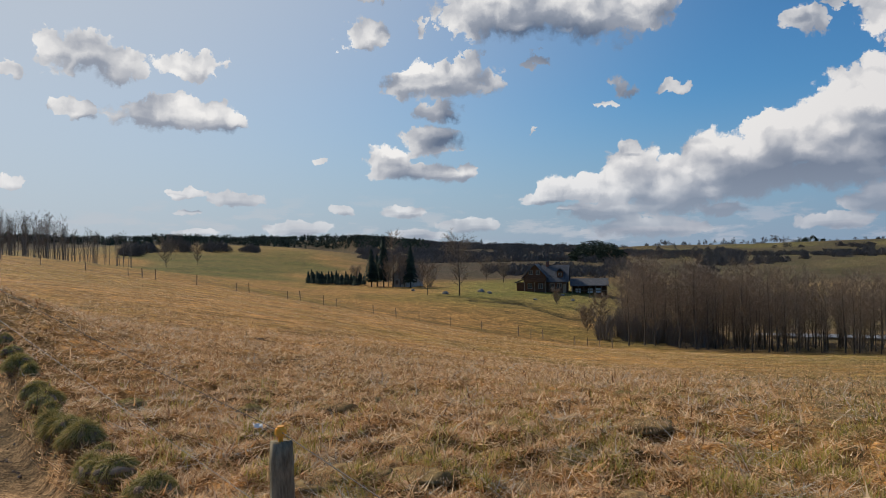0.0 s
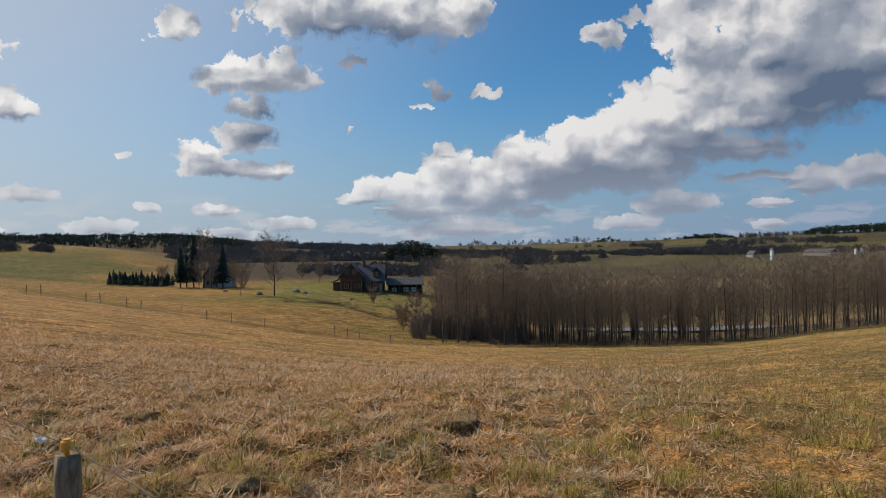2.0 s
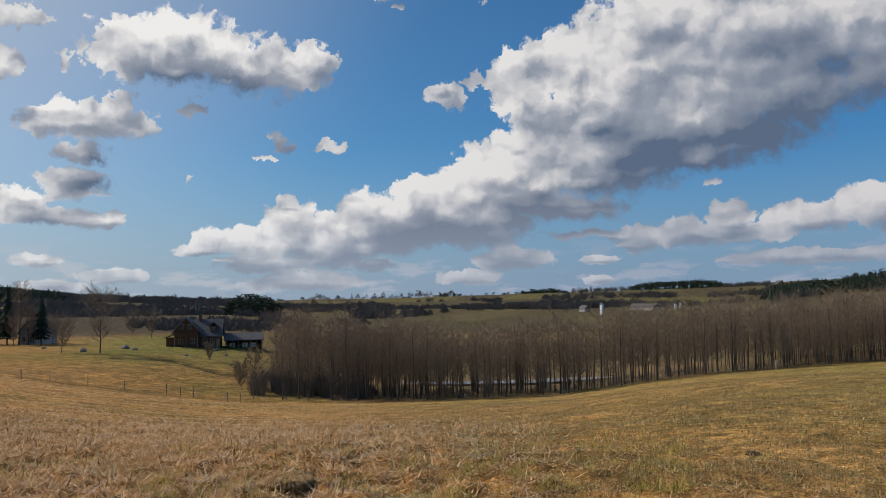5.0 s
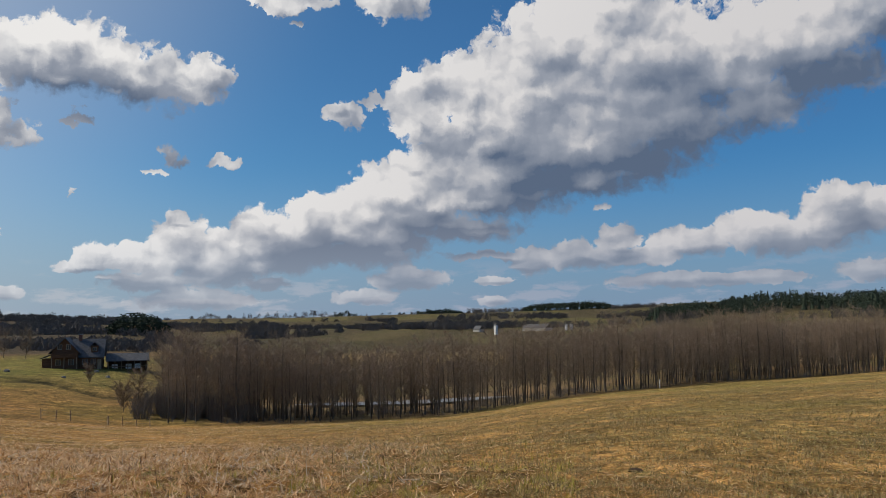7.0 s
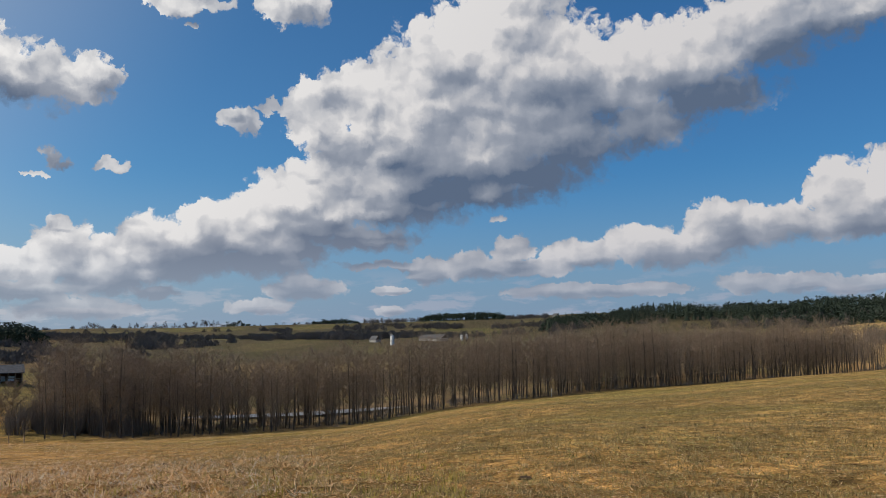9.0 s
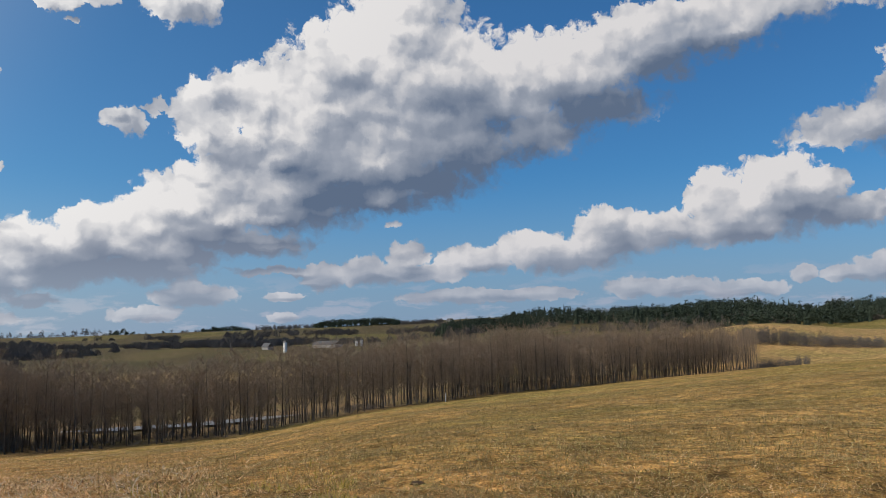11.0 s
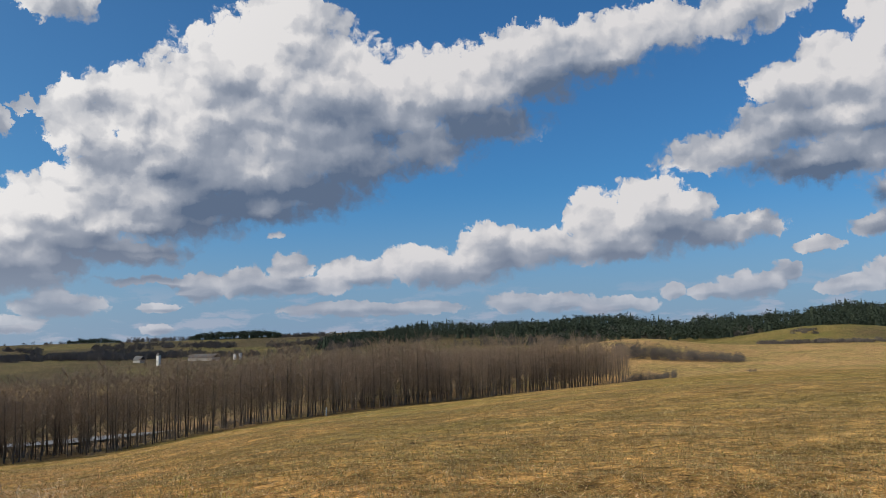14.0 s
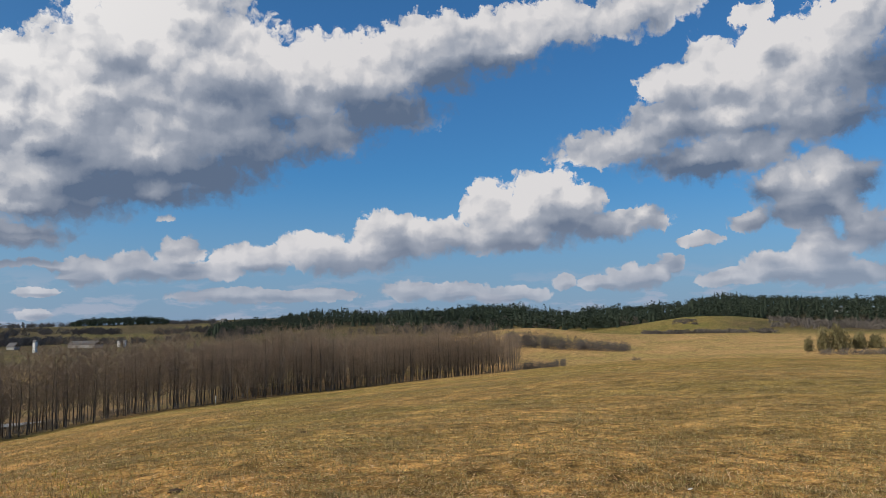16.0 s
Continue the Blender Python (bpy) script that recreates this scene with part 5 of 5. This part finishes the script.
TURF = simple("matted_turf", (0.13, 0.085, 0.04), (0.36, 0.24, 0.1), 14.0, 0.95, 0, 0.9, 0.1)
SOIL = simple("dry_soil", (0.15, 0.1, 0.065), (0.36, 0.26, 0.18), 9.0, 0.95, 0, 0.9, 0.1)


def bank_and_soil():
    rng = random.Random(31)
    for k in range(24):  # along the broken edge of the turf
        u = k / 23 + rng.uniform(-0.03, 0.03)
        x, y = -6.05 + 4.5 * u + rng.uniform(-0.1, 0.1), 11.4 - 6.4 * u + rng.uniform(-0.1, 0.1)
        back = float(bank_side(x, y)) + rng.uniform(-0.12, 0.06)  # on the turf's side of the edge
        tussock(x + 0.82 * back, y + 0.58 * back, rng.uniform(0.08, 0.17), rng.uniform(0.12, 0.26), 50 + k, TUFT, "overhanging grass tussock on the edge of the bare bank", "bank tussocks")
    for k in range(46):  # small mounds in the turf
        az, d = rng.uniform(-27, 30), 3.6 * 3.6 ** rng.random()
        x, y = polar(az, d)
        if bank_side(x, y) < -0.4:
            tussock(x, y, rng.uniform(0.12, 0.3), rng.uniform(0.06, 0.12), 90 + k, STRAW if k % 3 else TUFT, "low shaggy tussock of dry grass in the field", "field tussocks", TURF, 900)
    v, f = [], []
    for k in range(1600):  # clods and small stones on the bare soil
        x, y = rng.uniform(-8, -1.6), rng.uniform(2.5, 12)
        if bank_side(x, y) < 0.3:
            continue
        r, z, c = rng.uniform(0.008, 0.03) * (1.6 if k % 23 == 0 else 1), ground_z(x, y), len(v)
        ring = [(x + r * rng.uniform(0.7, 1.2) * math.cos(a), y + r * rng.uniform(0.7, 1.2) * math.sin(a), z - 0.005) for a in (0, 1.05, 2.1, 3.15, 4.2, 5.25)]
        v.extend(ring + [(p[0] * 0.4 + x * 0.6, p[1] * 0.4 + y * 0.6, z + r * rng.uniform(0.3, 0.6)) for p in ring])
        for s in range(6):
            a, b = c + s, c + (s + 1) % 6
            f.extend(((a, b, b + 6), (a, b + 6, a + 6)))
        f.extend((c + 6, c + 6 + s, c + 7 + s) for s in range(1, 5))
    stuff("clods", v, f, SOIL, "crumbly brown clods on the bare track side", "soil")


bank_and_soil()


def molehills():
    rng = random.Random(77)
    spots = [(-12.7, 21), (-1.7, 28), (6.1, 10.5), (27, 13), (52, 17), (44, 9.5), (20, 22)]
    for az, d in spots:
        x, y = polar(az, d)
        bm = bmesh.new()
        bmesh.ops.create_icosphere(bm, subdivisions=3, radius=1)
        r = rng.uniform(0.06, 0.11)
        for v in bm.verts:
            v.co *= 1 + 0.3 * noise.noise(v.co * 2.3 + Vector((az, d, 0)))
            v.co = Vector((v.co.x * r, v.co.y * r, v.co.z * r * 0.42))
        me = bpy.data.meshes.new("molehill")
        bm.to_mesh(me)
        bm.free()
        me.materials.append(DARK_SOIL)
        ob = new("molehill", me)
        ob.location = (x, y, ground_z(x, y))
        tagged(ob, "small dark molehill of fresh earth in the stubble", "molehill", "molehills")
    chip = new("litter", boxes("litter", PAINTED, ((-0.025, -0.015, 0), (0.025, 0.015, 0.006)), ((-0.01, -0.02, 0.005), (0.03, 0.005, 0.012))))
    x, y = polar(77.6, 8.9)
    chip.location = (x, y, ground_z(x, y) + 0.02)
    tagged(chip, "small white scrap of paper lying in the grass", "litter")


DARK_SOIL = simple("fresh_earth", (0.05, 0.035, 0.022), (0.14, 0.09, 0.055), 20.0, 0.95, 0, 0.8, 0.1)
molehills()
